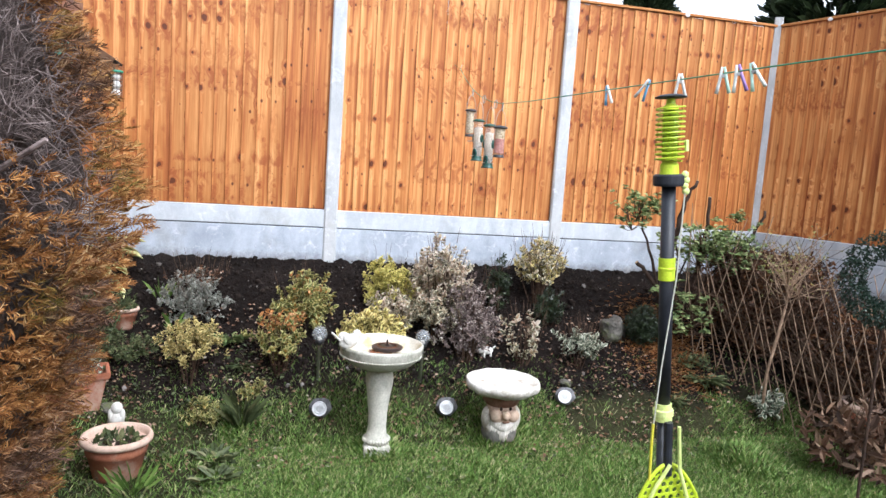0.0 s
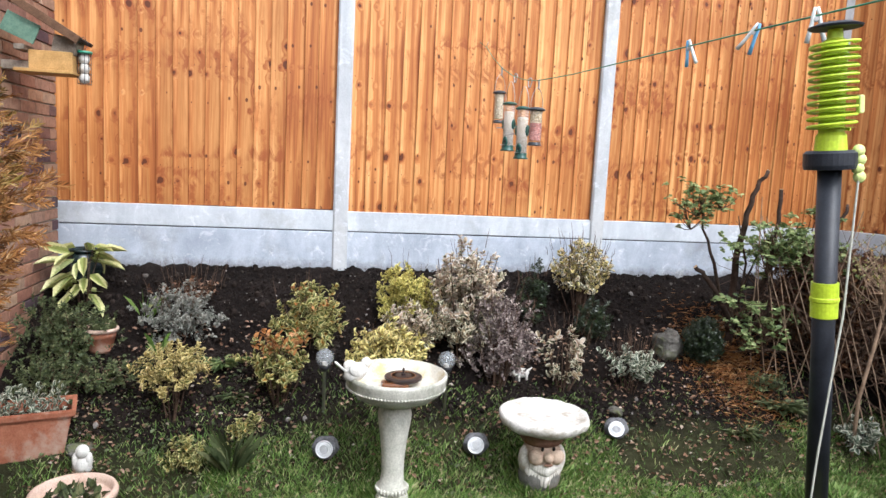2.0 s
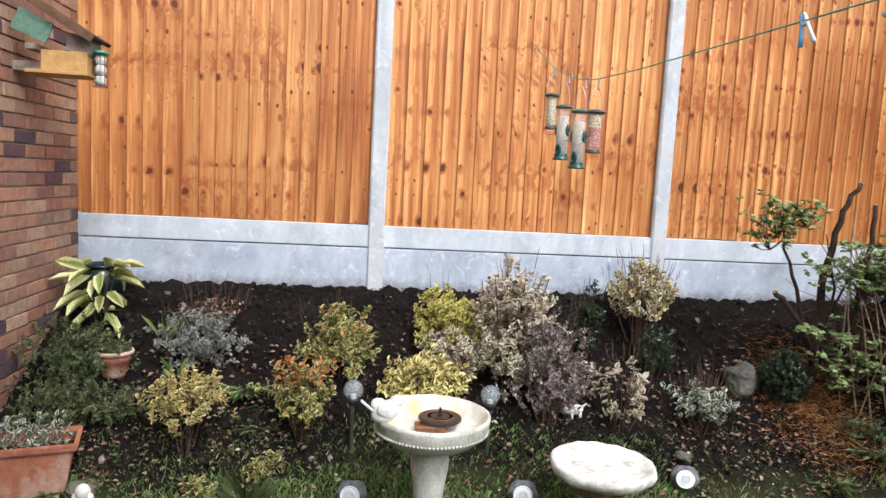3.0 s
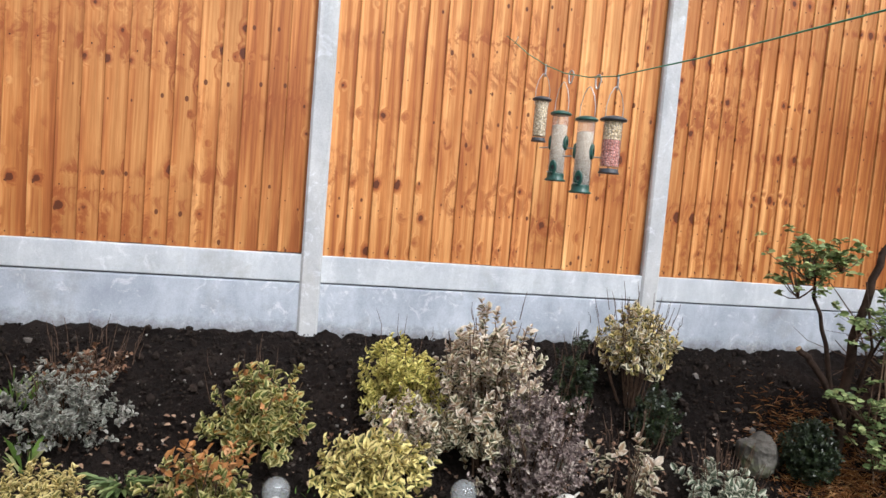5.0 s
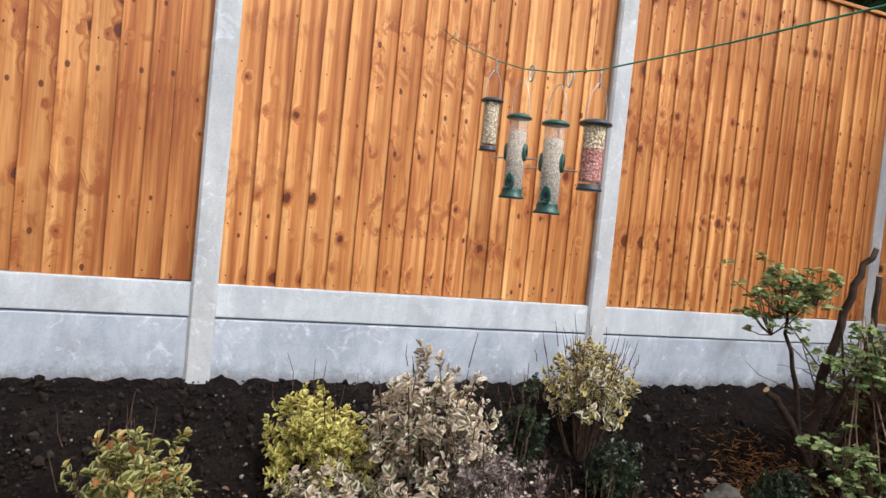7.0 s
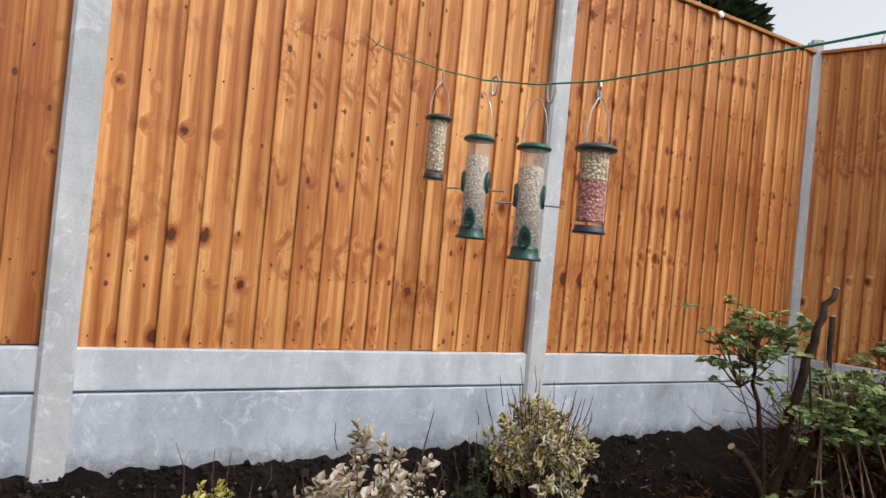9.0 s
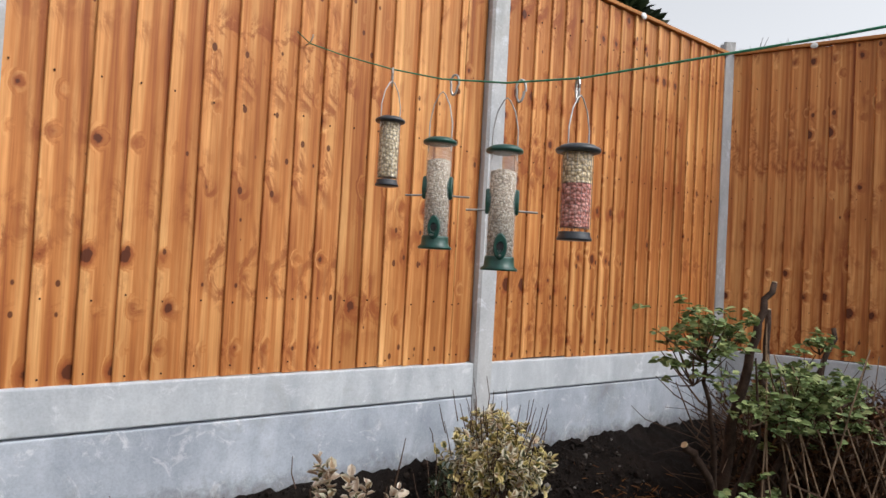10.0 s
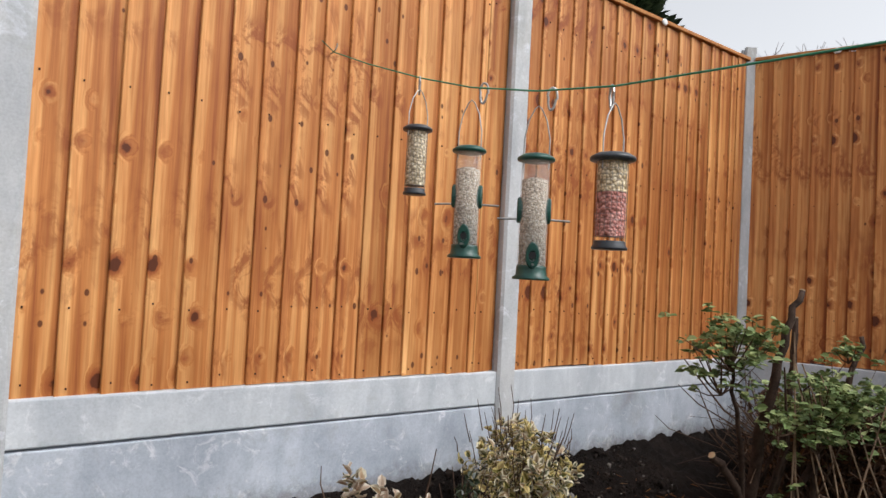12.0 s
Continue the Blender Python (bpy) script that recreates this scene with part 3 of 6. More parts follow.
bush(3.42, 4.15, 0.22, 0.26, "pale-leaved low shrub at the trellis foot", L_SILVER, 150, 0.05, 0.1, 8)


def leafy_plant(x, y, h, w, label, paint, count, length, width, name="plant", lift=0.6):
    """Long leaves from one root."""
    e = thing(name, (x, y, ground_z(x, y)), label, "plant")
    a = RNG.uniform(0, 6.28, count)
    D = np.stack([np.cos(a), np.sin(a), RNG.uniform(lift * 0.5, lift * 1.6, count)], 1)
    P = np.stack([np.cos(a) * w * 0.3 * RNG.random(count), np.sin(a) * w * 0.3 * RNG.random(count), RNG.uniform(0, h * 0.3, count) - 0.01], 1)
    N = np.stack([-np.cos(a) * 0.3, -np.sin(a) * 0.3, np.ones(count)], 1)
    L = length * RNG.uniform(0.6, 1.2, count)
    part_of("leaves", leaves("leaves", P, D, N, L, L * width, 0.2, 0.35), paint, e)
    return e


leafy_plant(-0.37, 4.86, 0.1, 0.3, "green toothed weed rosette on earth", L_GREEN, 110, 0.09, 0.22, lift=0.5)
leafy_plant(-0.27, 4.62, 0.08, 0.2, "small green weed rosette on earth", L_WEED, 60, 0.07, 0.22, lift=0.5)
leafy_plant(-0.24, 4.16, 0.2, 0.2, "tuft of upright dark green bulb leaves", L_WEED, 110, 0.17, 0.012, lift=3.5)
leafy_plant(-0.36, 3.86, 0.12, 0.3, "broad-leaved green weed in the lawn edge", L_WEED, 60, 0.07, 0.45, lift=0.9)
leafy_plant(-0.33, 3.62, 0.12, 0.3, "broad-leaved green weed in the lawn edge", L_WEED, 50, 0.07, 0.45, lift=0.9)
leafy_plant(-0.72, 3.5, 0.12, 0.3, "tuft of green grass beside the flower pot", L_GRASS, 50, 0.12, 0.025, lift=3.0)
leafy_plant(-0.9, 5.25, 0.2, 0.2, "tuft of green bulb shoots on earth", L_GRASS, 16, 0.15, 0.045, lift=4)
leafy_plant(-0.75, 4.95, 0.2, 0.2, "tuft of green bulb shoots on earth", L_GRASS, 14, 0.13, 0.045, lift=4)
leafy_plant(3.1, 4.45, 0.1, 0.4, "broad green weeds at the trellis foot", L_WEED, 150, 0.08, 0.35, lift=0.6)
leafy_plant(2.75, 4.3, 0.1, 0.3, "broad green weeds at the lawn edge", L_WEED, 80, 0.06, 0.35, lift=0.5)


def aucuba(x, y):
    """A spotted laurel with large drooping leaves, each a part."""
    e = thing("laurel", (x, y, ground_z(x, y)), "yellow-spotted laurel with large drooping leaves", "shrub")
    for _ in range(7):
        part("stem", stems_mesh(1, 0.3, 0.45, 0.008), TWIG, e)
    paint = leaf_paint("laurel_leaf", [(0, (0.08, 0.12, 0.03)), (0.5, (0.22, 0.26, 0.07)), (1, (0.42, 0.43, 0.16))], (0.60, 0.58, 0.28), 0.62, 0.4)
    for k in range(36):
        a, z = RNG.uniform(0, 6.28), RNG.uniform(0.06, 0.40)
        r = 0.16 * math.sqrt(max(0.05, 1 - abs(z - 0.3) / 0.3))
        P = np.array([[math.cos(a) * r * 0.5, math.sin(a) * r * 0.5, z]])
        D = np.array([[math.cos(a), math.sin(a), RNG.uniform(-0.9, 0.45)]])
        L = np.array([RNG.uniform(0.13, 0.22)])
        part_of("leaf", leaves("leaf", P, D, np.array([[0, 0, 1.0]]) + RNG.normal(size=(1, 3)) * 0.45, L, L * 0.36, 0.15, 0.3), paint, e)
    return e


aucuba(-1.29, 5.36)
GLAZE = plain("dark_glaze", (0.006, 0.012, 0.012), (0.016, 0.026, 0.026), 12, 0.22, relief=0.1)
glazed = thing("glazed_pot", (-1.36, 5.56, ground_z(-1.36, 5.56) - 0.02), "dark glazed round garden pot behind the laurel", "flower pot")
part("body", lathe([(0.08, 0.0), (0.12, 0.06), (0.15, 0.17), (0.15, 0.27), (0.125, 0.37), (0.10, 0.41)], 36), GLAZE, glazed, smooth=True)
part("rim", lathe([(0.098, 0.40), (0.125, 0.41), (0.13, 0.425), (0.12, 0.44), (0.10, 0.435), (0.09, 0.40)], 36), GLAZE, glazed, smooth=True)
glazed.scale = (0.85, 0.85, 0.55)


def pruned_shrub():
    """A hard-pruned old shrub: thick sawn stems, crooked limbs and clusters of fresh leaves."""
    x, y = 3.02, 4.95
    gz = ground_z(x, y)
    e = thing("pruned_shrub", (x, y, gz), "hard-pruned old shrub with sawn stems and fresh green leaves", "shrub")

    def at(a, b, c):
        return Vector((a - x, b - y, c - gz))
    limbs = [
        ([at(3.02, 4.95, gz - 0.05), at(2.98, 4.9, 0.95), at(2.96, 4.82, 1.3), at(2.97, 4.78, 1.56), at(3.06, 4.76, 1.72)], [0.05, 0.045, 0.036, 0.03, 0.022]),
        ([at(3.0, 4.93, 0.6), at(2.83, 4.86, 1.0), at(2.68, 4.83, 1.32), at(2.62, 4.8, 1.5)], [0.03, 0.022, 0.014, 0.007]),
        ([at(2.98, 4.9, 0.7), at(2.78, 4.9, 0.98), at(2.70, 4.92, 1.05)], [0.035, 0.03, 0.028]),
        ([at(3.04, 4.95, 0.6), at(3.2, 4.9, 0.95), at(3.27, 4.9, 1.3), at(3.26, 4.88, 1.60)], [0.04, 0.034, 0.028, 0.024]),
        ([at(3.1, 4.95, 0.5), at(3.42, 4.85, 0.95), at(3.62, 4.8, 1.3), at(3.70, 4.78, 1.52)], [0.035, 0.03, 0.024, 0.02]),
        ([at(3.05, 4.9, 0.7), at(2.95, 4.75, 1.1), at(2.85, 4.72, 1.42)], [0.02, 0.013, 0.006]),
        ([at(3.15, 4.75, 0.3), at(3.15, 4.72, 0.8), at(3.12, 4.72, 1.12)], [0.022, 0.02, 0.015]),
        ([at(3.3, 4.9, 0.9), at(3.45, 4.75, 1.2), at(3.4, 4.7, 1.4)], [0.016, 0.011, 0.006]),
        ([at(3.05, 4.9, 0.9), at(3.1, 4.8, 1.2), at(3.2, 4.75, 1.38)], [0.014, 0.01, 0.005]),
    ]
    for pts, rad in limbs:
        rad = [q * 0.55 for q in rad]
        fine, fr = [], []
        for i in range(len(pts) - 1):
            for k in range(4):
                fine.append(pts[i].lerp(pts[i + 1], k / 4) + Vector(RNG.normal(size=3)) * 0.006)
                fr.append(rad[i] + (rad[i + 1] - rad[i]) * k / 4)
        limb = part("limb", rod(fine + [pts[-1]], fr + [rad[-1]], 9), BARK, e, smooth=True)
        if rad[-1] > 0.012:
            tip, back = pts[-1], (pts[-1] - pts[-2]).normalized()
            part("cut_end", rod([tip, tip + back * 0.004], rad[-1] * 0.96, 9), CUT_WOOD, limb, "pale sawn end")
    Ps, Ds = [], []
    clusters = [(2.60, 4.8, 1.51, 0.13, 150), (2.76, 4.78, 1.52, 0.09, 70), (2.58, 4.82, 1.40, 0.11, 80), (3.14, 4.72, 1.28, 0.16, 260), (3.32, 4.72, 1.24, 0.18, 380), (3.10, 4.7, 1.16, 0.12, 90), (3.50, 4.7, 1.15, 0.18, 190), (2.94, 4.70, 0.84, 0.13, 80), (3.1, 4.65, 0.72, 0.15, 110), (3.42, 4.72, 1.47, 0.07, 36), (3.0, 4.68, 0.62, 0.12, 70), (2.86, 4.74, 1.22, 0.09, 36)]
    for cx, cy, cz, r, n in clusters:
        n = int(n * 2.3)
        c = np.array([cx - x, cy - y, cz - gz])
        sub = c + RNG.normal(size=(n // 9 + 2, 3)) * r * np.array([0.72, 0.6, 0.42])
        turn = RNG.uniform(0, 6.283, n)
        pick = RNG.integers(0, len(sub), n)
        Ps.append(sub[pick] + RNG.normal(size=(n, 3)) * 0.008)
        Ds.append(np.stack([np.cos(turn), np.sin(turn), RNG.uniform(-0.15, 0.6, n)], 1))
        for q in sub[::2]:
            root = Vector(c) - Vector((0, 0, r * 0.8))
            part("twig", rod([root, root.lerp(Vector(q), 0.5) + Vector((0, 0, -0.01)), Vector(q)], [0.004, 0.003, 0.0015], 4), TWIG, e)
    P, D = np.concatenate(Ps), np.concatenate(Ds)
    n = len(P)
    L = RNG.uniform(0.020, 0.043, n)
    part_of("leaves", leaves("leaves", P, D, RNG.normal(size=(n, 3)) * 0.45 + np.array([0, -0.35, 1.0]), L, L * 0.68, 0.12, 0.25), L_GREEN, e, "fresh green lobed leaves")


pruned_shrub()


def tangle(cx, cy, sx, sy, h, n, rng_r, label, name, paint, leaf_n, leaf_l):
    """A mass of bare crossing stems with some hanging leaves."""
    gz = ground_z(cx, cy)
    e = thing(name, (cx, cy, gz), label, "shrub")
    bm = bmesh.new()
    for _ in range(n):
        a = Vector((RNG.uniform(-sx, sx), RNG.uniform(-sy, sy), RNG.uniform(-0.05, h * 0.4)))
        b = a + Vector((RNG.normal() * 0.22, RNG.normal() * 0.22, RNG.uniform(0.05, 0.55) * h))
        c = b + Vector((RNG.normal() * 0.16, RNG.normal() * 0.16, RNG.uniform(-0.15, 0.4) * h))
        r = RNG.uniform(*rng_r)
        rod([a, b, c], [r, r * 0.8, r * 0.4], 4, bm)
    tagged(part("undergrowth", bm, TWIG, e), kind="stuff")
    P = np.stack([RNG.uniform(-sx, sx, leaf_n), RNG.uniform(-sy, sy, leaf_n), RNG.uniform(0, h * 0.9, leaf_n)], 1)
    L = leaf_l * RNG.uniform(0.6, 1.3, leaf_n)
    part_of("leaves", leaves("leaves", P, RNG.normal(size=(leaf_n, 3)) + np.array([0, 0, -0.5]), RNG.normal(size=(leaf_n, 3)), L, L * 0.4), paint, e)
    return e


tangle(3.80, 4.78, 0.38, 0.34, 0.85, 620, (0.002, 0.006), "tangled brown bare shrub behind the trellis", "bare_shrub", L_BROWN, 5200, 0.05)
tangle(4.12, 3.85, 0.30, 0.60, 1.0, 620, (0.002, 0.006), "tangled brown bare shrub behind the trellis", "bare_shrub", L_BROWN, 6000, 0.05)
tangle(3.98, 5.2, 0.24, 0.22, 0.62, 130, (0.002, 0.007), "tangled brown bare shrub in the fence corner", "bare_shrub", L_BROWN, 500, 0.05)
bush(3.42, 3.38, 0.52, 0.62, "shrub with large withered tan-brown leaves", leaf_paint("withered_leaf", [(0, (0.03, 0.016, 0.010)), (0.6, (0.16, 0.09, 0.055)), (1, (0.36, 0.25, 0.17))]), 300, 0.095, 0.05, 16, lump=0.4, thin=0.36)
bush(3.05, 4.55, 0.16, 0.3, "mossy yellow-green low plant over straw", L_WEED, 260, 0.022, 0.0, 5)


def sapling(x, y):
    """A thin crooked stem with a flat crown of fine twigs and a few small buds of leaf."""
    e = thing("sapling", (x, y, ground_z(x, y)), "thin bare sapling with fine pale-budded twigs before the trellis", "shrub")
    stem = [Vector((0, 0, -0.05)), Vector((0.01, 0.01, 0.35)), Vector((0.05, 0.0, 0.62)), Vector((0.11, 0.02, 0.86)), Vector((0.10, 0.02, 1.02))]
    part("trunk", rod(stem, [0.012, 0.011, 0.010, 0.009, 0.007], 8), CANE, e, smooth=True)
    ends = []
    for k in range(34):
        a, q = stem[3].lerp(stem[4], RNG.random()), Vector((RNG.uniform(-0.28, 0.30), RNG.uniform(-0.22, 0.22), RNG.uniform(0.02, 0.38)))
        mid = a + q * 0.5 + Vector(RNG.normal(size=3)) * 0.03
        part("twig", rod([a, mid, a + q], [0.0045, 0.003, 0.0013], 5), CANE, e)
        for _ in range(3):
            b = mid.lerp(a + q, RNG.random())
            tip = b + Vector((RNG.normal() * 0.06, RNG.normal() * 0.06, RNG.uniform(0.0, 0.10)))
            part("twig", rod([b, tip], [0.002, 0.001], 4), CANE, e)
            ends += [tip] * 3
    n = len(ends)
    P = np.array([p[:] for p in ends]) + RNG.normal(size=(n, 3)) * 0.010
    L = RNG.uniform(0.010, 0.022, n)
    part_of("leaves", leaves("leaves", P, RNG.normal(size=(n, 3)) + np.array([0, 0, 0.6]), RNG.normal(size=(n, 3)) + np.array([0, -0.3, 1]), L, L * 0.6), L_OLIVE, e, "tiny pale green leaf buds")


sapling(3.36, 4.12)


def conifer_hedge(cx, cy):
    """A browning conifer: a dark body for its shaded inside, orange and green sprays, and a bare grey dead side."""
    gz = ground_z(cx, cy)
    e = thing("conifer", (cx, cy, gz), "tall browning conifer with orange sprays and dead grey twigs", "conifer")

    def radius(z):
        return float(np.interp(z, [0, 0.3, 0.66, 1.0, 1.55, 1.8, 2.1, 2.5, 2.9], [0.40, 0.50, 0.61, 0.71, 0.85, 0.80, 0.68, 0.56, 0.33]))
    part("trunk", rod([(0, 0, -0.1), (0.02, 0, 1.2), (0, 0.02, 2.7)], [0.09, 0.07, 0.03], 10), BARK, e, smooth=True)
    # Added solid body; its dark colour stands in for shade behind the sprays.
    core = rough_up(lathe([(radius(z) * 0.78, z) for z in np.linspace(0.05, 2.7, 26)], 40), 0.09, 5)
    part("inner_shade", core, plain("inner_shade", (0.05, 0.038, 0.033), (0.13, 0.10, 0.09), 40, 0.95, relief=1.0, depth=0.02), e, "dark body for the shaded woody inside")
    live, wood = [], []
    n = 34000
    zz, aa = RNG.uniform(0.0, 2.8, n), RNG.uniform(-3.14, 3.14, n)
    for z, a in zip(zz, aa):
        d = Vector((math.cos(a), math.sin(a), 0))
        front = -d.y
        dead = (front > 0.06 + 0.22 * noise.noise(Vector((a * 2, z * 2, 0)))) and z > 1.58 + 0.25 * noise.noise(Vector((a * 3, z, 7)))
        if d.y > 0.55:
            continue
        (wood if dead else live).append((z, a))
    P, D, N, L = [], [], [], []
    for z, a in live:
        d = np.array([math.cos(a), math.sin(a), 0.0])
        r = radius(z) * (0.83 + 0.22 * RNG.random() + 0.10 * noise.noise(Vector((a * 4, z * 5, 2))))
        p = d * (r - 0.08) + np.array([0, 0, z])
        ax = unit(d + RNG.normal(size=3) * 0.4 + np.array([0, 0, 0.35]))
        nn = unit(RNG.normal(size=3) + d * 0.5)
        s = unit(np.cross(ax, nn))
        ln = RNG.uniform(0.042, 0.08)
        for k in range(5):
            q = p + ax * ln * (0.25 + 0.15 * k)
            for side in (-1, 1):
                P.append(q), D.append(ax + s * side * 0.7 + RNG.normal(size=3) * 0.18), N.append(nn), L.append(ln * (0.44 - 0.05 * k))
        P.append(p + ax * ln * 0.3), D.append(ax), N.append(nn), L.append(ln * 0.72)
    P, D, N, L = np.array(P), np.array(D), np.array(N), np.array(L)
    me = leaves("sprays", P, D, N, L, np.full(len(L), 0.0032), 0.2, 0.1)
    m, nt, b = nodes_of("conifer_spray", 0.7)
    geo = nt.nodes.new("ShaderNodeNewGeometry")
    pos = place_of(nt)
    orange = ramp(nt, geo.outputs["Random Per Island"], [(0, (0.13, 0.05, 0.016)), (0.5, (0.29, 0.13, 0.04)), (0.85, (0.44, 0.22, 0.075)), (1, (0.54, 0.36, 0.18))])
    green = ramp(nt, geo.outputs["Random Per Island"], [(0, (0.045, 0.055, 0.012)), (0.6, (0.16, 0.145, 0.03)), (1, (0.33, 0.25, 0.06))])
    brown = ramp(nt, geo.outputs["Random Per Island"], [(0, (0.05, 0.028, 0.02)), (0.7, (0.14, 0.08, 0.055)), (1, (0.27, 0.18, 0.13))])
    col = mix(nt, orange, green, ramp(nt, noise_of(nt, pos, 3.2, 3), [(0.56, (0, 0, 0)), (0.68, (1, 1, 1))]))
    mp = nt.nodes.new("ShaderNodeMapping")
    mp.inputs["Location"].default_value = (5, 3, 1)
    nt.links.new(pos, mp.inputs[0])
    col = mix(nt, col, brown, ramp(nt, noise_of(nt, mp.outputs[0], 2.6, 3), [(0.50, (0, 0, 0)), (0.62, (1, 1, 1))]))
    nt.links.new(col, b.inputs["Base Color"])
    part_of("sprays", me, m, e, "orange-brown and green conifer sprays")
    bm = bmesh.new()
    for z, a in wood * 2:
        d = Vector((math.cos(a), math.sin(a), 0))
        p = d * (radius(z) * RNG.uniform(0.62, 0.9)) + Vector((0, 0, z))
        w1 = (d * 0.7 + Vector(RNG.normal(size=3)) * 0.75 + Vector((0, 0, 0.3))).normalized()
        w2 = (w1 + Vector(RNG.normal(size=3)) * 0.7).normalized()
        ln, r = RNG.uniform(0.05, 0.12), RNG.uniform(0.0007, 0.0019)
        rod([p, p + w1 * ln * 0.5, p + w1 * ln * 0.5 + w2 * ln * 0.55], [r, r * 0.8, r * 0.4], 3, bm)
    part("dead_wood", bm, DEAD_TWIG, e, "dead grey twigs")
    for k in range(22):
        a, z = RNG.uniform(-2.2, -0.4), RNG.uniform(1.4, 2.4)
        d = Vector((math.cos(a), math.sin(a), 0.5))
        q = d * radius(z) * RNG.uniform(0.85, 1.02)
        q.z += z - 0.3
        s = Vector((d.x * 0.2, d.y * 0.2, z - 0.35))
        part("branch", rod([s, s.lerp(q, 0.5) + Vector(RNG.normal(size=3)) * 0.05, q], [0.016, 0.012, 0.006], 7), DEAD_TWIG, e, "dead grey branch")


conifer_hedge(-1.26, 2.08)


# ---- trellis and topiary ----
def trellis():
    """An expanding willow trellis: two layers of canes crossing in diamonds."""
    line = [Vector((3.06, 4.78)), Vector((3.42, 4.42)), Vector((3.62, 3.75)), Vector((3.74, 2.7))]
    lengths = [(b - a).length for a, b in zip(line, line[1:])]
    e = thing("trellis", (3.42, 4.42, ground_z(3.42, 4.42)), "brown expanding willow cane trellis before the bare shrubs", "trellis")
    base = Vector(e.matrix_world.translation)

    def along(s):
        s = max(0.0, min(s, sum(lengths) - 0.001))
        for a, b, ln in zip(line, line[1:], lengths):
            if s <= ln:
                p = a.lerp(b, s / ln)
                return p, (b - a).normalized()
            s -= ln
    s, turn_no = -0.3, 0
    while s < sum(lengths) + 0.3:
        for lean, off in ((-0.36, 0.0), (0.24, 0.012)):
            turn_no += 1
            if not 0 <= s <= sum(lengths) or (lean > 0 and turn_no % 4):
                continue
            h = 1.12 + RNG.uniform(-0.12, 0.1) + 0.1 * min(1, s)
            pts = []
            for k in range(5):
                t = k / 4
                q = s + lean * h * t * (1 if s + lean > 0 else 0.5)
                p, w = along(q)
                g0, _ = along(s)
                pts.append(Vector((p.x + w.y * off, p.y - w.x * off, ground_z(g0.x, g0.y) - 0.03 + h * t)) - base + Vector(RNG.normal(size=3)) * 0.006)
            part("cane", rod(pts, [0.0040, 0.0038, 0.0036, 0.0032, 0.0028], 6), CANE, e)
        s += 0.085
    return e


trellis()


def topiary_ring():
    """A ring of clipped artificial box leaves hung on a stake."""
    x, y = 2.98, 2.92
    gz = ground_z(x, y)
    e = thing("topiary_ring", (x, y, gz), "dark green leafy topiary ring on a stake", "garden ornament")
    part("stake", rod([(0.06, 0, -0.1), (0.06, 0, 1.1)], 0.008, 8), BARK, e)
    n = 3600
    a, b = RNG.uniform(0, 6.283, n), RNG.uniform(0, 6.283, n)
    R, r = 0.165 + 0.02 * np.sin(a), 0.062
    ring = np.stack([np.cos(a) * np.cos(0.5), np.cos(a) * -np.sin(0.5), np.sin(a) * 1.15], 1)
    out = np.stack([np.sin(0.5) * np.ones(n), np.cos(0.5) * np.ones(n), np.zeros(n)], 1)
    d = ring * np.cos(b)[:, None] + out * np.sin(b)[:, None]
    P = ring * R[:, None] + d * (r * RNG.uniform(0.6, 1, n))[:, None] + np.array([0.06, 0, 1.24 - gz])
    L = RNG.uniform(0.012, 0.022, n)
    part_of("leaves", leaves("leaves", P, d + RNG.normal(size=(n, 3)) * 0.7, d, L, L * 0.55), leaf_paint("box_leaf", [(0, (0.008, 0.022, 0.014)), (0.8, (0.02, 0.05, 0.03)), (1, (0.06, 0.10, 0.07))], rough=0.4), e)


topiary_ring()

# ---- bird bath, bird table, lamps ----
STONE = plain("bath_stone", (0.42, 0.41, 0.35), (0.62, 0.60, 0.53), 14, 0.85, relief=0.5, stain=(0.23, 0.24, 0.17))
BASIN = plain("basin_stone", (0.60, 0.56, 0.47), (0.74, 0.70, 0.61), 18, 0.8, relief=0.4, stain=(0.50, 0.40, 0.20))
WHITE_STONE = plain("white_stone", (0.55, 0.53, 0.49), (0.75, 0.73, 0.69), 20, 0.8, relief=0.4)
TABLE_STONE = plain("table_stone", (0.56, 0.53, 0.48), (0.76, 0.73, 0.68), 16, 0.85, relief=0.9, fine=4, stain=(0.33, 0.29, 0.23))
PUMP = plain("pump_plastic", (0.018, 0.012, 0.012), (0.035, 0.022, 0.020), 20, 0.3, relief=0.05)
RUST = plain("wet_brown", (0.10, 0.035, 0.015), (0.22, 0.085, 0.03), 30, 0.25, relief=0.1)
STEEL = plain("stainless_steel", (0.42, 0.41, 0.39), (0.55, 0.54, 0.52), 40, 0.3, 1.0, 0.05)
DARK_PLASTIC = plain("dark_plastic", (0.016, 0.017, 0.019), (0.03, 0.031, 0.034), 30, 0.45, relief=0.08)


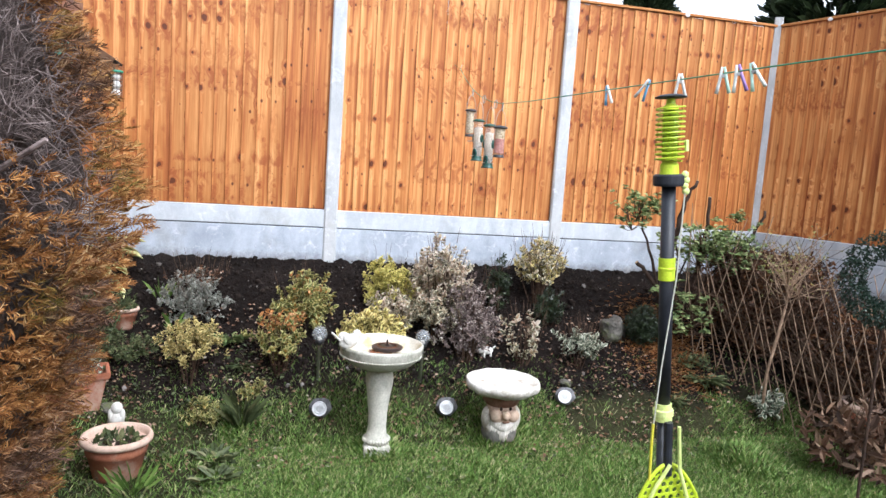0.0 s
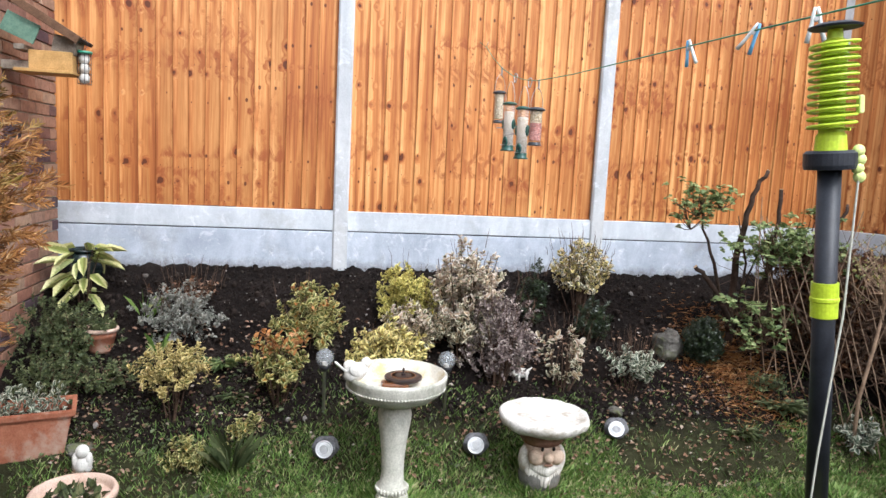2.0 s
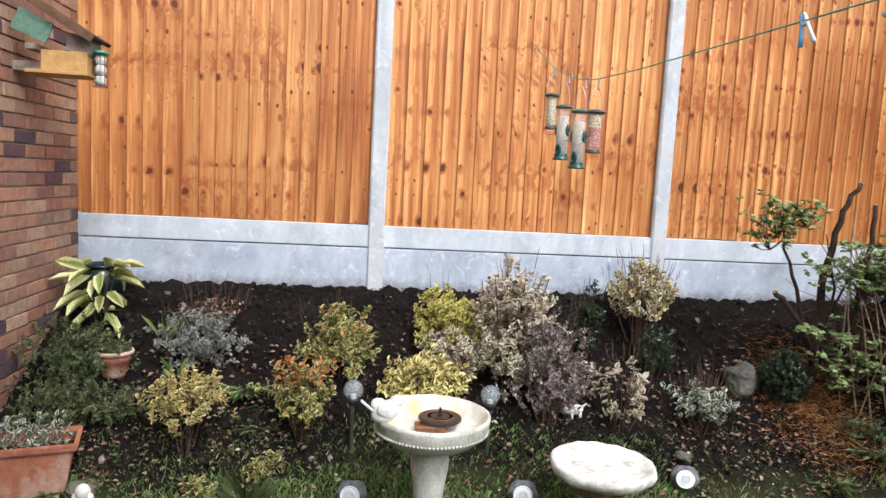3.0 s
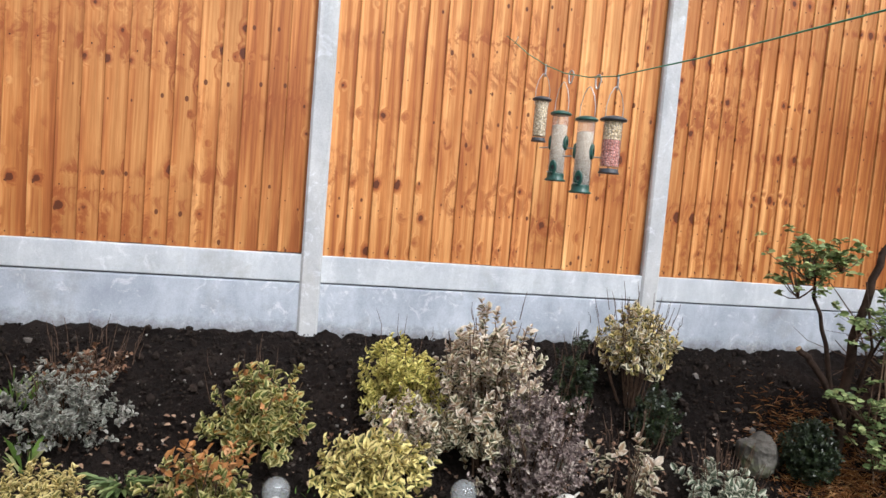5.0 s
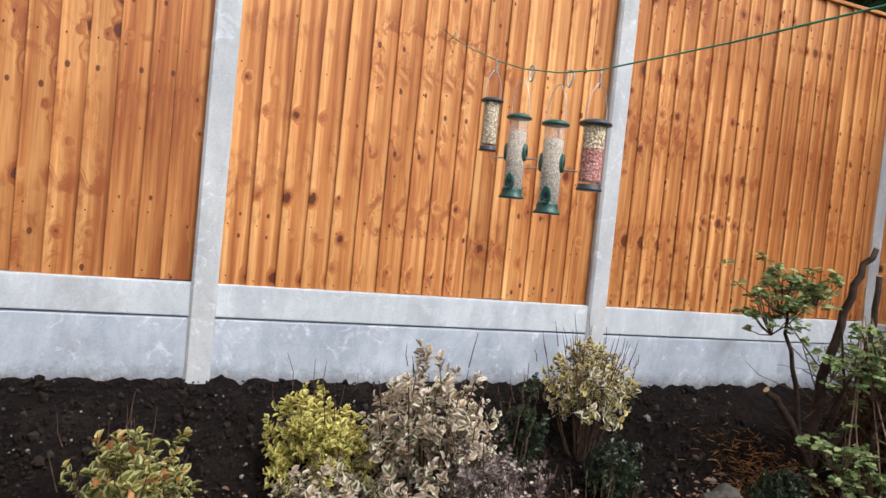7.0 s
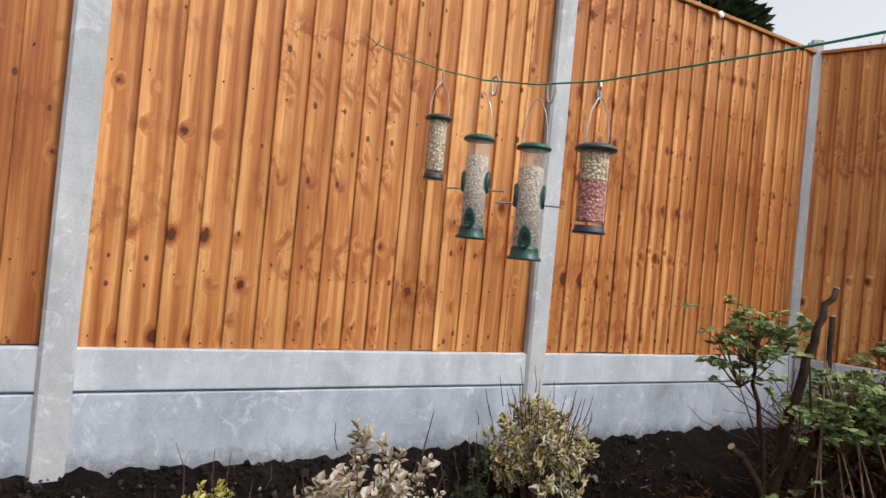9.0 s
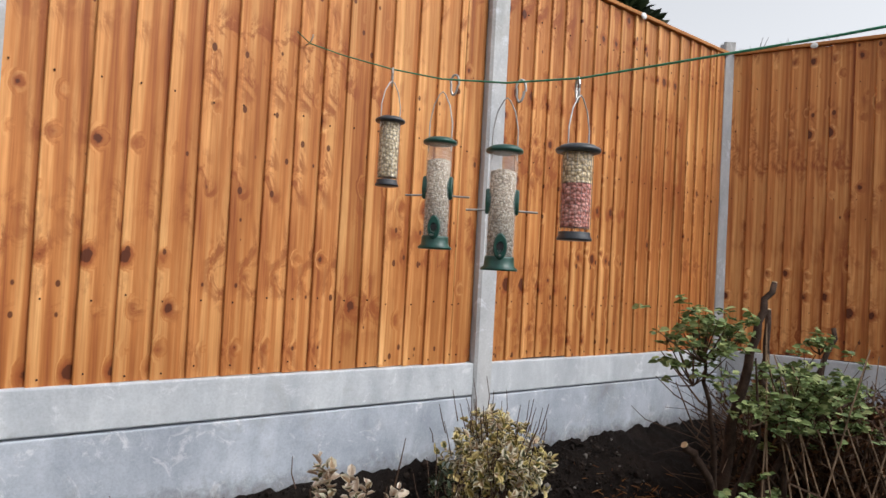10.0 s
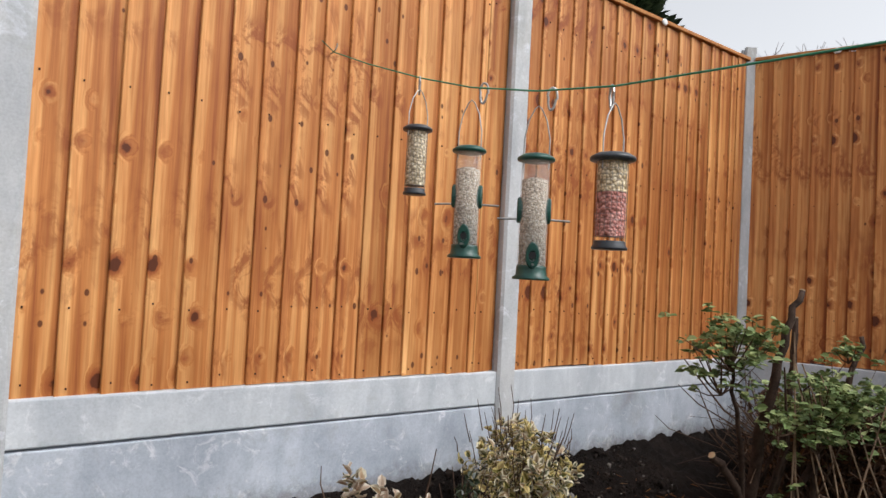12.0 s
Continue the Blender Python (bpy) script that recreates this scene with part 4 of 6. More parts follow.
def bird_bath(x, y):
    e = thing("bird_bath", (x, y, ground_z(x, y)), "weathered cream stone bird bath on a baluster pedestal", "bird bath")
    base = rough_up(box(0.165, 0.165, 0.085, (0, 0, 0.025), 0.014), 0.006, 30)
    part("base", base, STONE, e)
    part("pedestal", lathe([(0.070, 0.065), (0.078, 0.075), (0.076, 0.10), (0.062, 0.115), (0.056, 0.16), (0.058, 0.24), (0.070, 0.34), (0.082, 0.41), (0.084, 0.44), (0.076, 0.475), (0.074, 0.49)], 28), STONE, e, smooth=True)
    rope = bmesh.new()
    for i in range(26):
        a = 2 * math.pi * i / 26
        ball(0.010, (0.077 * math.cos(a), 0.077 * math.sin(a), 0.088), (1, 1, 1.3), rope, 8, 6)
    part("rope_moulding", rope, STONE, e, smooth=True)
    bowl = lathe([(0.078, 0.488), (0.13, 0.50), (0.19, 0.525), (0.232, 0.56), (0.242, 0.575), (0.246, 0.60), (0.252, 0.615), (0.250, 0.628), (0.240, 0.630)], 56, wave=0.02, closed=False)
    part("basin", bowl, STONE, e, smooth=True)
    part("basin_floor", lathe([(0.241, 0.6302), (0.228, 0.618), (0.208, 0.585), (0.19, 0.572), (0.12, 0.566), (0.0, 0.564)], 56, wave=0.02, closed=False), BASIN, e, "pale cream basin inside", True)
    rim = bmesh.new()
    for i in range(96):
        a = 2 * math.pi * i / 96
        ball(0.006, (0.243 * math.cos(a), 0.241 * math.sin(a), 0.572), (1, 1, 0.9), rim, 6, 5)
    part("rope_rim", rim, STONE, e, smooth=True)
    bird = ball(0.032, (0, 0, 0.028), (1.5, 0.95, 0.95), turn=pose(0, 0, 0, 0, -15, 0))
    ball(0.019, (0.038, 0, 0.056), bm=bird)
    rod([(0.052, 0, 0.056), (0.07, 0, 0.052)], [0.006, 0.001], 6, bird)
    box(0.055, 0.016, 0.008, (-0.062, 0, 0.052), 0.003, bird, pose(0, 0, 0, 0, 40, 0))
    for s in (-1, 1):
        ball(0.026, (-0.008, s * 0.026, 0.04), (1.3, 0.3, 0.8), bird, turn=pose(0, 0, 0, 0, 25, 0))
    part("bird_ornament", bird, WHITE_STONE, e, "small white stone bird on the rim", True, pose(-0.205, -0.09, 0.622, 0, 0, 20) @ Matrix.Scale(1.3, 4))
    return e


BATH = (0.555, 3.90)
bath = bird_bath(*BATH)
bath.scale = (0.98, 0.98, 1.08)
pump_z = ground_z(*BATH) + 0.612
pump = thing("fountain_pump", (BATH[0] + 0.035, BATH[1] + 0.01, pump_z), "round dark brown solar fountain pump in the basin", "fountain pump")
part("float", lathe([(0.0, 0.03), (0.085, 0.03), (0.092, 0.036), (0.092, 0.046), (0.084, 0.05), (0.0, 0.051)], 40), PUMP, pump, smooth=False)
part("ring", lathe([(0.056, 0.0505), (0.0575, 0.0525), (0.060, 0.0525), (0.0605, 0.0505)], 40), plain("copper_line", (0.20, 0.09, 0.04), (0.28, 0.13, 0.06), 20, 0.5), pump)
part("nozzle", lathe([(0.012, 0.051), (0.010, 0.06), (0.006, 0.062), (0.006, 0.085), (0.004, 0.088)], 16), PUMP, pump)
part("motor", box(0.13, 0.07, 0.034, (-0.045, -0.045, 0.015), 0.008), RUST, pump, "wet brown pump body")


def gnome_table(x, y):
    """A round stone dish on a squat carved figure; the figure is one mesh."""
    e = thing("bird_table", (x, y, ground_z(x, y)), "round weathered stone dish on a carved bearded gnome pedestal", "bird table")
    dish = lathe([(0.10, 0.345), (0.18, 0.36), (0.222, 0.385), (0.234, 0.41), (0.232, 0.432), (0.218, 0.438), (0.205, 0.426), (0.15, 0.42), (0.0, 0.418)], 56, wave=0.05)
    rough_up(dish, 0.006, 22)
    part("dish", dish, TABLE_STONE, e, "pale cracked stone dish", True)
    f = bmesh.new()

    def lump(r, at, sc, slot, u=18, v=12):
        before = len(f.faces)
        ball(r, at, sc, f, u, v)
        f.faces.ensure_lookup_table()
        for k in range(before, len(f.faces)):
            f.faces[k].material_index = slot
    lump(0.115, (0, 0.01, 0.10), (1.0, 0.9, 1.0), 2)
    lump(0.105, (0, 0, 0.21), (1.0, 0.95, 1.1), 0)
    lump(0.112, (0, 0.01, 0.31), (1.05, 1.0, 0.55), 3)
    lump(0.028, (0, -0.108, 0.235), (1.0, 1, 1), 0)
    for s in (-1, 1):
        lump(0.042, (s * 0.055, -0.078, 0.225), (1, 0.8, 1), 0)
        lump(0.0085, (s * 0.030, -0.097, 0.275), (1, 0.6, 1.4), 4, 10, 8)
        lump(0.045, (s * 0.095, -0.01, 0.19), (0.7, 1, 1.6), 1)
    for k in range(13):
        a = (k - 6) / 6
        lump(0.022, (a * 0.088, -0.088 + abs(a) * 0.045, 0.165 - 0.055 * (1 - a * a)), (0.8, 0.7, 2.3), 1, 10, 8)
        lump(0.020, (a * 0.070, -0.098 + abs(a) * 0.035, 0.19 - 0.03 * (1 - a * a)), (0.9, 0.6, 1.8), 1, 10, 8)
    lump(0.016, (0, -0.112, 0.195), (1.6, 0.6, 0.45), 3, 10, 8)
    ob = part("pedestal", f, None, e, "carved painted stone gnome figure", True)
    for c1, c2, nm in (((0.46, 0.33, 0.24), (0.60, 0.46, 0.36), "figure_tan"), ((0.52, 0.48, 0.42), (0.70, 0.67, 0.61), "figure_white"), ((0.10, 0.095, 0.085), (0.20, 0.19, 0.17), "figure_grey"), ((0.14, 0.07, 0.045), (0.24, 0.13, 0.085), "figure_brown"), ((0.012, 0.010, 0.010), (0.03, 0.025, 0.02), "figure_dark")):
        ob.data.materials.append(plain(nm, c1, c2, 25, 0.85, relief=0.5, stain=(0.24, 0.19, 0.14) if nm != "figure_dark" else None))
    return e


gnome_table(1.352, 3.99)

SPOT_ROCK = plain("spot_body", (0.10, 0.10, 0.105), (0.24, 0.24, 0.25), 30, 0.8, relief=0.9)
SPOT_FACE = plain("spot_reflector", (0.74, 0.75, 0.77), (0.86, 0.86, 0.88), 40, 0.25, relief=0.1)


def solar_spot(x, y, turn):
    e = thing("solar_spotlight", (x, y, ground_z(x, y)), "grey stone-effect solar spotlight with a white lens", "garden light", "solar spotlights", rz=turn)
    tilt = pose(0, 0, 0.075, -12, 0, 0)
    part("spike", rod([(0, 0, -0.06), (0, 0, 0.05)], [0.004, 0.010], 8), DARK_PLASTIC, e)
    body = rough_up(ball(0.062, (0, 0.02, 0), (1.15, 1.0, 0.95)), 0.012, 24)
    part("body", body, SPOT_ROCK, e, m=tilt)
    lens = part("lens", lathe([(0.0, 0.0), (0.043, 0.0), (0.046, 0.006), (0.043, 0.012), (0.036, 0.009), (0.034, 0.011), (0.0, 0.013)], 30), SPOT_FACE, e, "round white lens", m=tilt @ pose(0, -0.036, 0.002, 90, 0, 0))
    part("lens_ring", lathe([(0.022, 0.0125), (0.024, 0.0145), (0.026, 0.0125)], 30), SPOT_FACE, lens)
    return e


for sx, sy, st in ((0.23, 4.18, 8), (1.045, 4.19, 14), (1.92, 4.31, 24)):
    solar_spot(sx, sy, -st)

ORB_GLASS, ont, ob_ = nodes_of("crackle_glass", 0.12)
ob_.inputs["Base Color"].default_value, ob_.inputs["Alpha"].default_value = (0.40, 0.42, 0.43, 1), 0.34
bump(ORB_GLASS.node_tree, ORB_GLASS.node_tree.nodes["Principled BSDF"], noise_of(ORB_GLASS.node_tree, place_of(ORB_GLASS.node_tree), 60, 3, 0.7, 2.0), 0.5, 0.004)


def orb_lamp(x, y):
    e = thing("orb_lamp", (x, y, ground_z(x, y)), "crackled glass globe solar lamp on a steel stake", "garden light", "solar globe lamps")
    part("stake", rod([(0, 0, -0.05), (0, 0, 0.02), (0, 0, 0.26)], [0.004, 0.009, 0.009], 12), STEEL, e, "brushed steel stake")
    part("collar", lathe([(0.011, 0.235), (0.026, 0.25), (0.032, 0.268), (0.030, 0.272), (0.0, 0.272)], 20), DARK_PLASTIC, e, smooth=True)
    g = part("globe", ball(0.050, (0, 0, 0.315), (1, 1, 1.02), u=28, v=18), ORB_GLASS, e, "clear crackled glass globe", True)
    part("solar_cell", lathe([(0.0, 0.272), (0.016, 0.272), (0.014, 0.29), (0.0, 0.291)], 14), WHITE_STONE, g)
    return e


orb_lamp(0.222, 4.46)
orb_lamp(0.915, 4.46)


# ---- pots, stones, ornaments ----
TERRACOTTA = plain("terracotta", (0.30, 0.105, 0.06), (0.42, 0.17, 0.10), 14, 0.75, relief=0.2, stain=(0.46, 0.33, 0.26))
POT_RIM = plain("faded_rim", (0.52, 0.36, 0.28), (0.66, 0.50, 0.41), 18, 0.75, relief=0.2)
POT_SOIL = plain("pot_soil", (0.018, 0.013, 0.010), (0.06, 0.042, 0.032), 60, 0.95, relief=1.0)


def round_pot(x, y, r, h, label):
    e = thing("flower_pot", (x, y, ground_z(x, y) - 0.01), label, "flower pot")
    part("body", lathe([(r * 0.62, 0), (r * 0.66, h * 0.1), (r * 0.82, h * 0.6), (r * 0.86, h * 0.62), (r * 0.90, h * 0.84), (r * 0.78, h * 0.82), (r * 0.7, h * 0.75)], 40), TERRACOTTA, e, smooth=True)
    part("rim", lathe([(r * 0.90, h * 0.835), (r * 1.0, h * 0.86), (r * 1.02, h * 0.93), (r * 0.98, h), (r * 0.90, h), (r * 0.86, h * 0.9), (r * 0.84, h * 0.8)], 40, wave=0.012), POT_RIM, e, "faded pale pink rim", True)
    part("soil", rough_up(lathe([(r * 0.80, h * 0.74), (r * 0.79, h * 0.80), (r * 0.4, h * 0.84), (0.0, h * 0.83)], 24), 0.008, 30), POT_SOIL, e)
    n = 90
    a, q = RNG.uniform(0, 6.28, n), np.sqrt(RNG.random(n)) * r * 0.7
    P = np.stack([np.cos(a) * q, np.sin(a) * q, np.full(n, h * 0.83)], 1)
    L = RNG.uniform(0.02, 0.06, n)
    part_of("plant", leaves("plant", P, RNG.normal(size=(n, 3)) * 0.7 + np.array([0, 0, 0.9]), RNG.normal(size=(n, 3)) + np.array([0, 0, 1]), L, L * 0.5), L_WEED, e, "small green leaves")
    return e


round_pot(-0.84, 3.72, 0.175, 0.235, "round terracotta flower pot with a pale rim")
round_pot(-1.10, 5.02, 0.10, 0.15, "round pale terracotta pot beneath a shrub")


def trough(x, y, turn):
    """A tapered rectangular planter with a lip."""
    e = thing("planter", (x, y, ground_z(x, y) - 0.03), "rectangular terracotta plastic planter with green plants", "planter", rz=turn)
    bm = bmesh.new()
    rings = []
    for sx, sy, z in ((0.19, 0.08, 0), (0.235, 0.115, 0.19), (0.255, 0.13, 0.192), (0.262, 0.137, 0.225), (0.24, 0.118, 0.225), (0.22, 0.10, 0.16)):
        rings.append([bm.verts.new((a * sx, b * sy, z)) for a, b in ((-1, -1), (1, -1), (1, 1), (-1, 1))])
    for a, b in zip(rings, rings[1:]):
        for i in range(4):
            bm.faces.new((a[i], a[(i + 1) % 4], b[(i + 1) % 4], b[i]))
    bm.faces.new(rings[0][::-1])
    bmesh.ops.bevel(bm, geom=list(bm.edges), offset=0.005, segments=2, affect="EDGES")
    part("body", bm, TERRACOTTA, e)
    part("soil", rough_up(box(0.44, 0.20, 0.03, (0, 0, 0.16)), 0.006, 20), POT_SOIL, e)
    n = 330
    P = np.stack([RNG.uniform(-0.2, 0.2, n), RNG.uniform(-0.09, 0.09, n), RNG.uniform(0.17, 0.3, n)], 1)
    L = RNG.uniform(0.02, 0.04, n)
    part_of("foliage", leaves("foliage", P, RNG.normal(size=(n, 3)) + np.array([0, 0, 0.5]), RNG.normal(size=(n, 3)) + np.array([0, 0, 1]), L, L * 0.5), L_SILVER, e, "variegated green leaves")
    bm = bmesh.new()
    for _ in range(26):
        a = Vector((RNG.uniform(-0.18, 0.18), RNG.uniform(-0.08, 0.08), 0.15))
        rod([a, a + Vector((RNG.normal() * 0.04, RNG.normal() * 0.04, RNG.uniform(0.06, 0.16)))], [0.002, 0.001], 4, bm)
    part("stalks", bm, TWIG, e)
    return e


round_pot(3.88, 3.75, 0.16, 0.34, "terracotta pot standing behind the willow trellis")
trough(-1.26, 4.34, 16).scale = (0.88, 0.92, 1.15)

statue = rough_up(ball(0.045, (0, 0, 0.045), (1.0, 0.9, 1.2)), 0.012, 40)
ball(0.032, (0.0, -0.01, 0.115), (1, 1, 1.1), statue)
ball(0.026, (-0.03, -0.01, 0.07), (0.7, 0.8, 1.6), statue)
ball(0.026, (0.03, -0.01, 0.07), (0.7, 0.8, 1.6), statue)
statue_ob = part("garden_statue", statue, WHITE_STONE, None, "", True, pose(-0.95, 4.20, ground_z(-0.95, 4.20) - 0.005))
tagged(statue_ob, "small weathered white garden statue among weeds", "statue")


def rock(x, y, size, label, turn, seed):
    bm = bmesh.new()
    bmesh.ops.create_icosphere(bm, subdivisions=4, radius=1)
    for v in bm.verts:
        k = 1 + 0.35 * noise.noise(v.co * 1.3 + Vector((seed, 0, 0))) + 0.08 * noise.noise(v.co * 5)
        v.co = Vector((v.co.x * size[0], v.co.y * size[1], v.co.z * size[2])) * k
    e = part("rock", bm, plain("rock_stone", (0.05, 0.046, 0.04), (0.14, 0.13, 0.115), 9, 0.9, relief=0.7, stain=(0.11, 0.13, 0.045), vary=True), None, "", False, pose(x, y, ground_z(x, y) + size[2] * 0.45, 12, 8, turn))
    return tagged(e, label, "rock")


rock(2.57, 4.95, (0.115, 0.10, 0.11), "large grey mossy boulder on the earth bank", 30, 3)
rock(1.42, 4.84, (0.07, 0.05, 0.11), "upright grey stone beneath a shrub", 20, 8)
rock(2.0, 4.5, (0.06, 0.05, 0.03), "small flat grey stone in the earth", 70, 14)
rock(-1.0, 4.32, (0.07, 0.06, 0.02), "flat brown stone beside the statue", 10, 20)
fig = ball(0.035, (0, 0, 0.045), (1.5, 0.85, 0.85))
ball(0.019, (-0.055, 0, 0.045), (1.2, 1, 1), fig)
for dx in (-0.028, 0.028):
    for dy in (-0.015, 0.015):
        rod([(dx, dy, -0.005), (dx, dy, 0.035)], 0.008, 8, fig)
rod([(0.045, 0, 0.055), (0.075, 0, 0.075)], [0.008, 0.003], 6, fig)
tagged(part("animal_ornament", fig, WHITE_STONE, None, "", True, pose(1.46, 4.74, ground_z(1.46, 4.74) + 0.01, 0, 0, 15)), "small white stone animal ornament on the bed", "garden ornament")

# ---- swing ball pole ----
LIME = plain("lime_plastic", (0.46, 0.60, 0.02), (0.56, 0.70, 0.04), 20, 0.4, relief=0.05)
PALE_LIME = plain("pale_lime_plastic", (0.62, 0.72, 0.22), (0.70, 0.78, 0.32), 20, 0.45, relief=0.05)
TUBE = plain("navy_tube", (0.010, 0.012, 0.018), (0.022, 0.025, 0.034), 30, 0.5, relief=0.1)
FOOT_X, TOP_X, POLE_Y = 1.245, 1.072, 1.85
swing = thing("swing_ball", (FOOT_X, POLE_Y, -0.04), "black and lime swing ball pole standing in the lawn", "garden game")
POLE_LEAN = math.degrees(math.atan2(TOP_X - FOOT_X, 1.98))
SL = pose(0, 0, 0, 0, POLE_LEAN, 0)
part("lower_pole", rod([(0, 0.012, -0.15), (0, 0.012, 1.06)], 0.011, 14), TUBE, swing, m=SL, smooth=True)
part("pole", rod([(0, 0, 1.03), (0, 0, 1.74)], 0.0205, 20), TUBE, swing, m=SL, smooth=True)
part("sleeve", lathe([(0.0212, 1.438), (0.0245, 1.438), (0.0245, 1.468), (0.0262, 1.470), (0.0262, 1.476), (0.0245, 1.478), (0.0245, 1.506), (0.0212, 1.506)], 24), LIME, swing, "lime plastic sleeve", m=SL, smooth=False)
part("clamp", lathe([(0.021, 0.995), (0.027, 0.995), (0.027, 1.01), (0.031, 1.012), (0.031, 1.03), (0.025, 1.032), (0.025, 1.05), (0.021, 1.05)], 24), PALE_LIME, swing, "pale lime racket clamp", m=SL)
part("collar", lathe([(0.021, 1.72), (0.044, 1.722), (0.046, 1.73), (0.046, 1.752), (0.040, 1.757), (0.0, 1.757)], 32), TUBE, swing, m=SL)
part("spindle", lathe([(0.028, 1.757), (0.026, 1.785), (0.022, 1.79), (0.022, 1.955), (0.014, 1.96), (0.012, 1.98), (0.0, 1.98)], 24), LIME, swing, m=SL)
part("cap_disc", lathe([(0.0, 1.976), (0.044, 1.978), (0.046, 1.982), (0.030, 1.988), (0.0, 1.991)], 32), TUBE, swing, m=SL)
coil = []
for k in range(11 * 24 + 1):
    a = 2 * math.pi * k / 24
    coil.append((0.040 * math.cos(a), 0.040 * math.sin(a), 1.795 + 0.0145 * k / 24))
part("coil", rod(coil, 0.0028, 6), LIME, swing, "lime plastic spiral", m=SL)
for k in range(11):
    part("thread", lathe([(0.020, 1.7965 + k * 0.0145), (0.040, 1.798 + k * 0.0145), (0.020, 1.7995 + k * 0.0145)], 24), LIME, swing, m=SL)
part("coil_clip", rough_up(box(0.012, 0.012, 0.035, (0.042, -0.02, 1.84), 0.003), 0.002, 40), PALE_LIME, swing, m=SL)
knot = bmesh.new()
for k in range(4):
    ball(0.012, (0.034 + 0.004 * (k % 2), -0.03, 1.755 - k * 0.016), (1, 0.8, 1), knot, 8, 6)
part("cord_knot", knot, PALE_LIME, swing, m=SL, smooth=True)
CORD = plain("cord", (0.50, 0.50, 0.42), (0.62, 0.62, 0.52), 60, 0.8)
cord = part("cord", rod([(0.034, -0.034, 1.72), (0.012, -0.036, 1.45), (-0.03, -0.036, 1.18), (-0.052, -0.034, 0.99)], 0.0022, 6), CORD, swing, m=SL)
part("cord_tube", rod([(-0.052, -0.034, 1.0), (-0.058, -0.035, 0.92), (-0.062, -0.036, 0.82)], 0.0045, 8), plain("yellow_tube", (0.55, 0.50, 0.03), (0.64, 0.58, 0.06), 20, 0.4), cord, "yellow plastic tube")


def racket():
    """A perforated plastic bat hung by its strap from the clamp."""
    e = part("racket", rod([(0, -0.034, 1.0), (0, -0.034, 0.83)], [0.013, 0.014], 12), TUBE, swing, "lime perforated bat with a black grip", m=SL)
    hw, top, low = 0.112, 0.865, 0.52
    rim = []
    for k in range(49):
        a = 2 * math.pi * k / 48
        y = (top + low) / 2 + (top - low) / 2 * math.cos(a)
        wdt = hw * math.sin(a) * (1.0 if math.cos(a) < 0.2 else 1 - 0.35 * (math.cos(a) - 0.2))
        rim.append((wdt, -0.034, y))
    part("rim", rod(rim, 0.0062, 8), LIME, e)
    face = bmesh.new()
    r = 0.0125
    for j in range(-9, 10):
        for i in range(-6, 7):
            x = (i + 0.5 * (j % 2)) * r * 2
            z = (top + low) / 2 + j * r * 1.74
            if (x / (hw - 0.010)) ** 2 + ((z - (top + low) / 2) / ((top - low) / 2 - 0.012)) ** 2 > 1:
                continue
            ra, rb = [], []
            for k in range(12):
                a = 2 * math.pi * k / 12
                ra.append([face.verts.new((x + q * math.cos(a), -0.034 + dy, z + q * math.sin(a))) for q, dy in ((r * 1.06, -0.003), (r * 0.70, -0.003), (r * 0.70, 0.003), (r * 1.06, 0.003))])
            for k in range(12):
                for c in range(4):
                    face.faces.new((ra[k][c], ra[k][(c + 1) % 4], ra[(k + 1) % 12][(c + 1) % 4], ra[(k + 1) % 12][c]))
    part("face", face, LIME, e)
    for s in (-1, 1):
        part("strap", rod([(0.022 * s * 0.6 + 0.012, -0.052, 0.99), (0.018 * s + 0.012, -0.053, 0.85), (0.05 * s + 0.02, -0.05, 0.72), (0.08 * s + 0.02, -0.044, 0.56)] if s > 0 else [(0.0, -0.05, 0.87), (-0.05, -0.05, 0.80), (-0.085, -0.044, 0.72)], 0.006, 6), PALE_LIME, e, "pale lime strap")


racket()

# ---- clothes line, pegs and feeders ----
LINE = [(1.347, 5.715, 2.525), (1.318, 5.40, 2.405), (1.300, 5.06, 2.286), (1.300, 4.82, 2.213), (1.305, 4.573, 2.159), (1.310, 4.345, 2.129), (1.310, 3.83, 2.100), (1.310, 2.8, 2.066), (1.310, 1.35, 2.016), (1.310, -1.0, 1.97), (1.310, -3.09, 1.98)]
line = thing("clothes_line", LINE[0], "thin green plastic clothes line hooked to the fence", "clothes line")
O = Vector(LINE[0])
part("cord", rod([Vector(p) - O for p in LINE], 0.0023, 6), plain("green_cord", (0.02, 0.20, 0.11), (0.04, 0.30, 0.17), 30, 0.45, relief=0.05), line)
part("hook", rod([(0, 0.03, 0), (0, 0.0, 0), (0, -0.012, 0.008), (0.004, -0.016, 0.022), (0.008, -0.008, 0.032)], 0.003, 8), STEEL, line, "steel screw hook")
part("tail", rod([(0, 0, 0), (-0.03, -0.01, 0.012), (-0.055, -0.004, 0.03)], 0.002, 6), plain("green_tail", (0.03, 0.10, 0.06), (0.06, 0.16, 0.1), 30), line)


def line_z(y):
    return float(np.interp(y, [p[1] for p in LINE[::-1]], [p[2] for p in LINE[::-1]]))


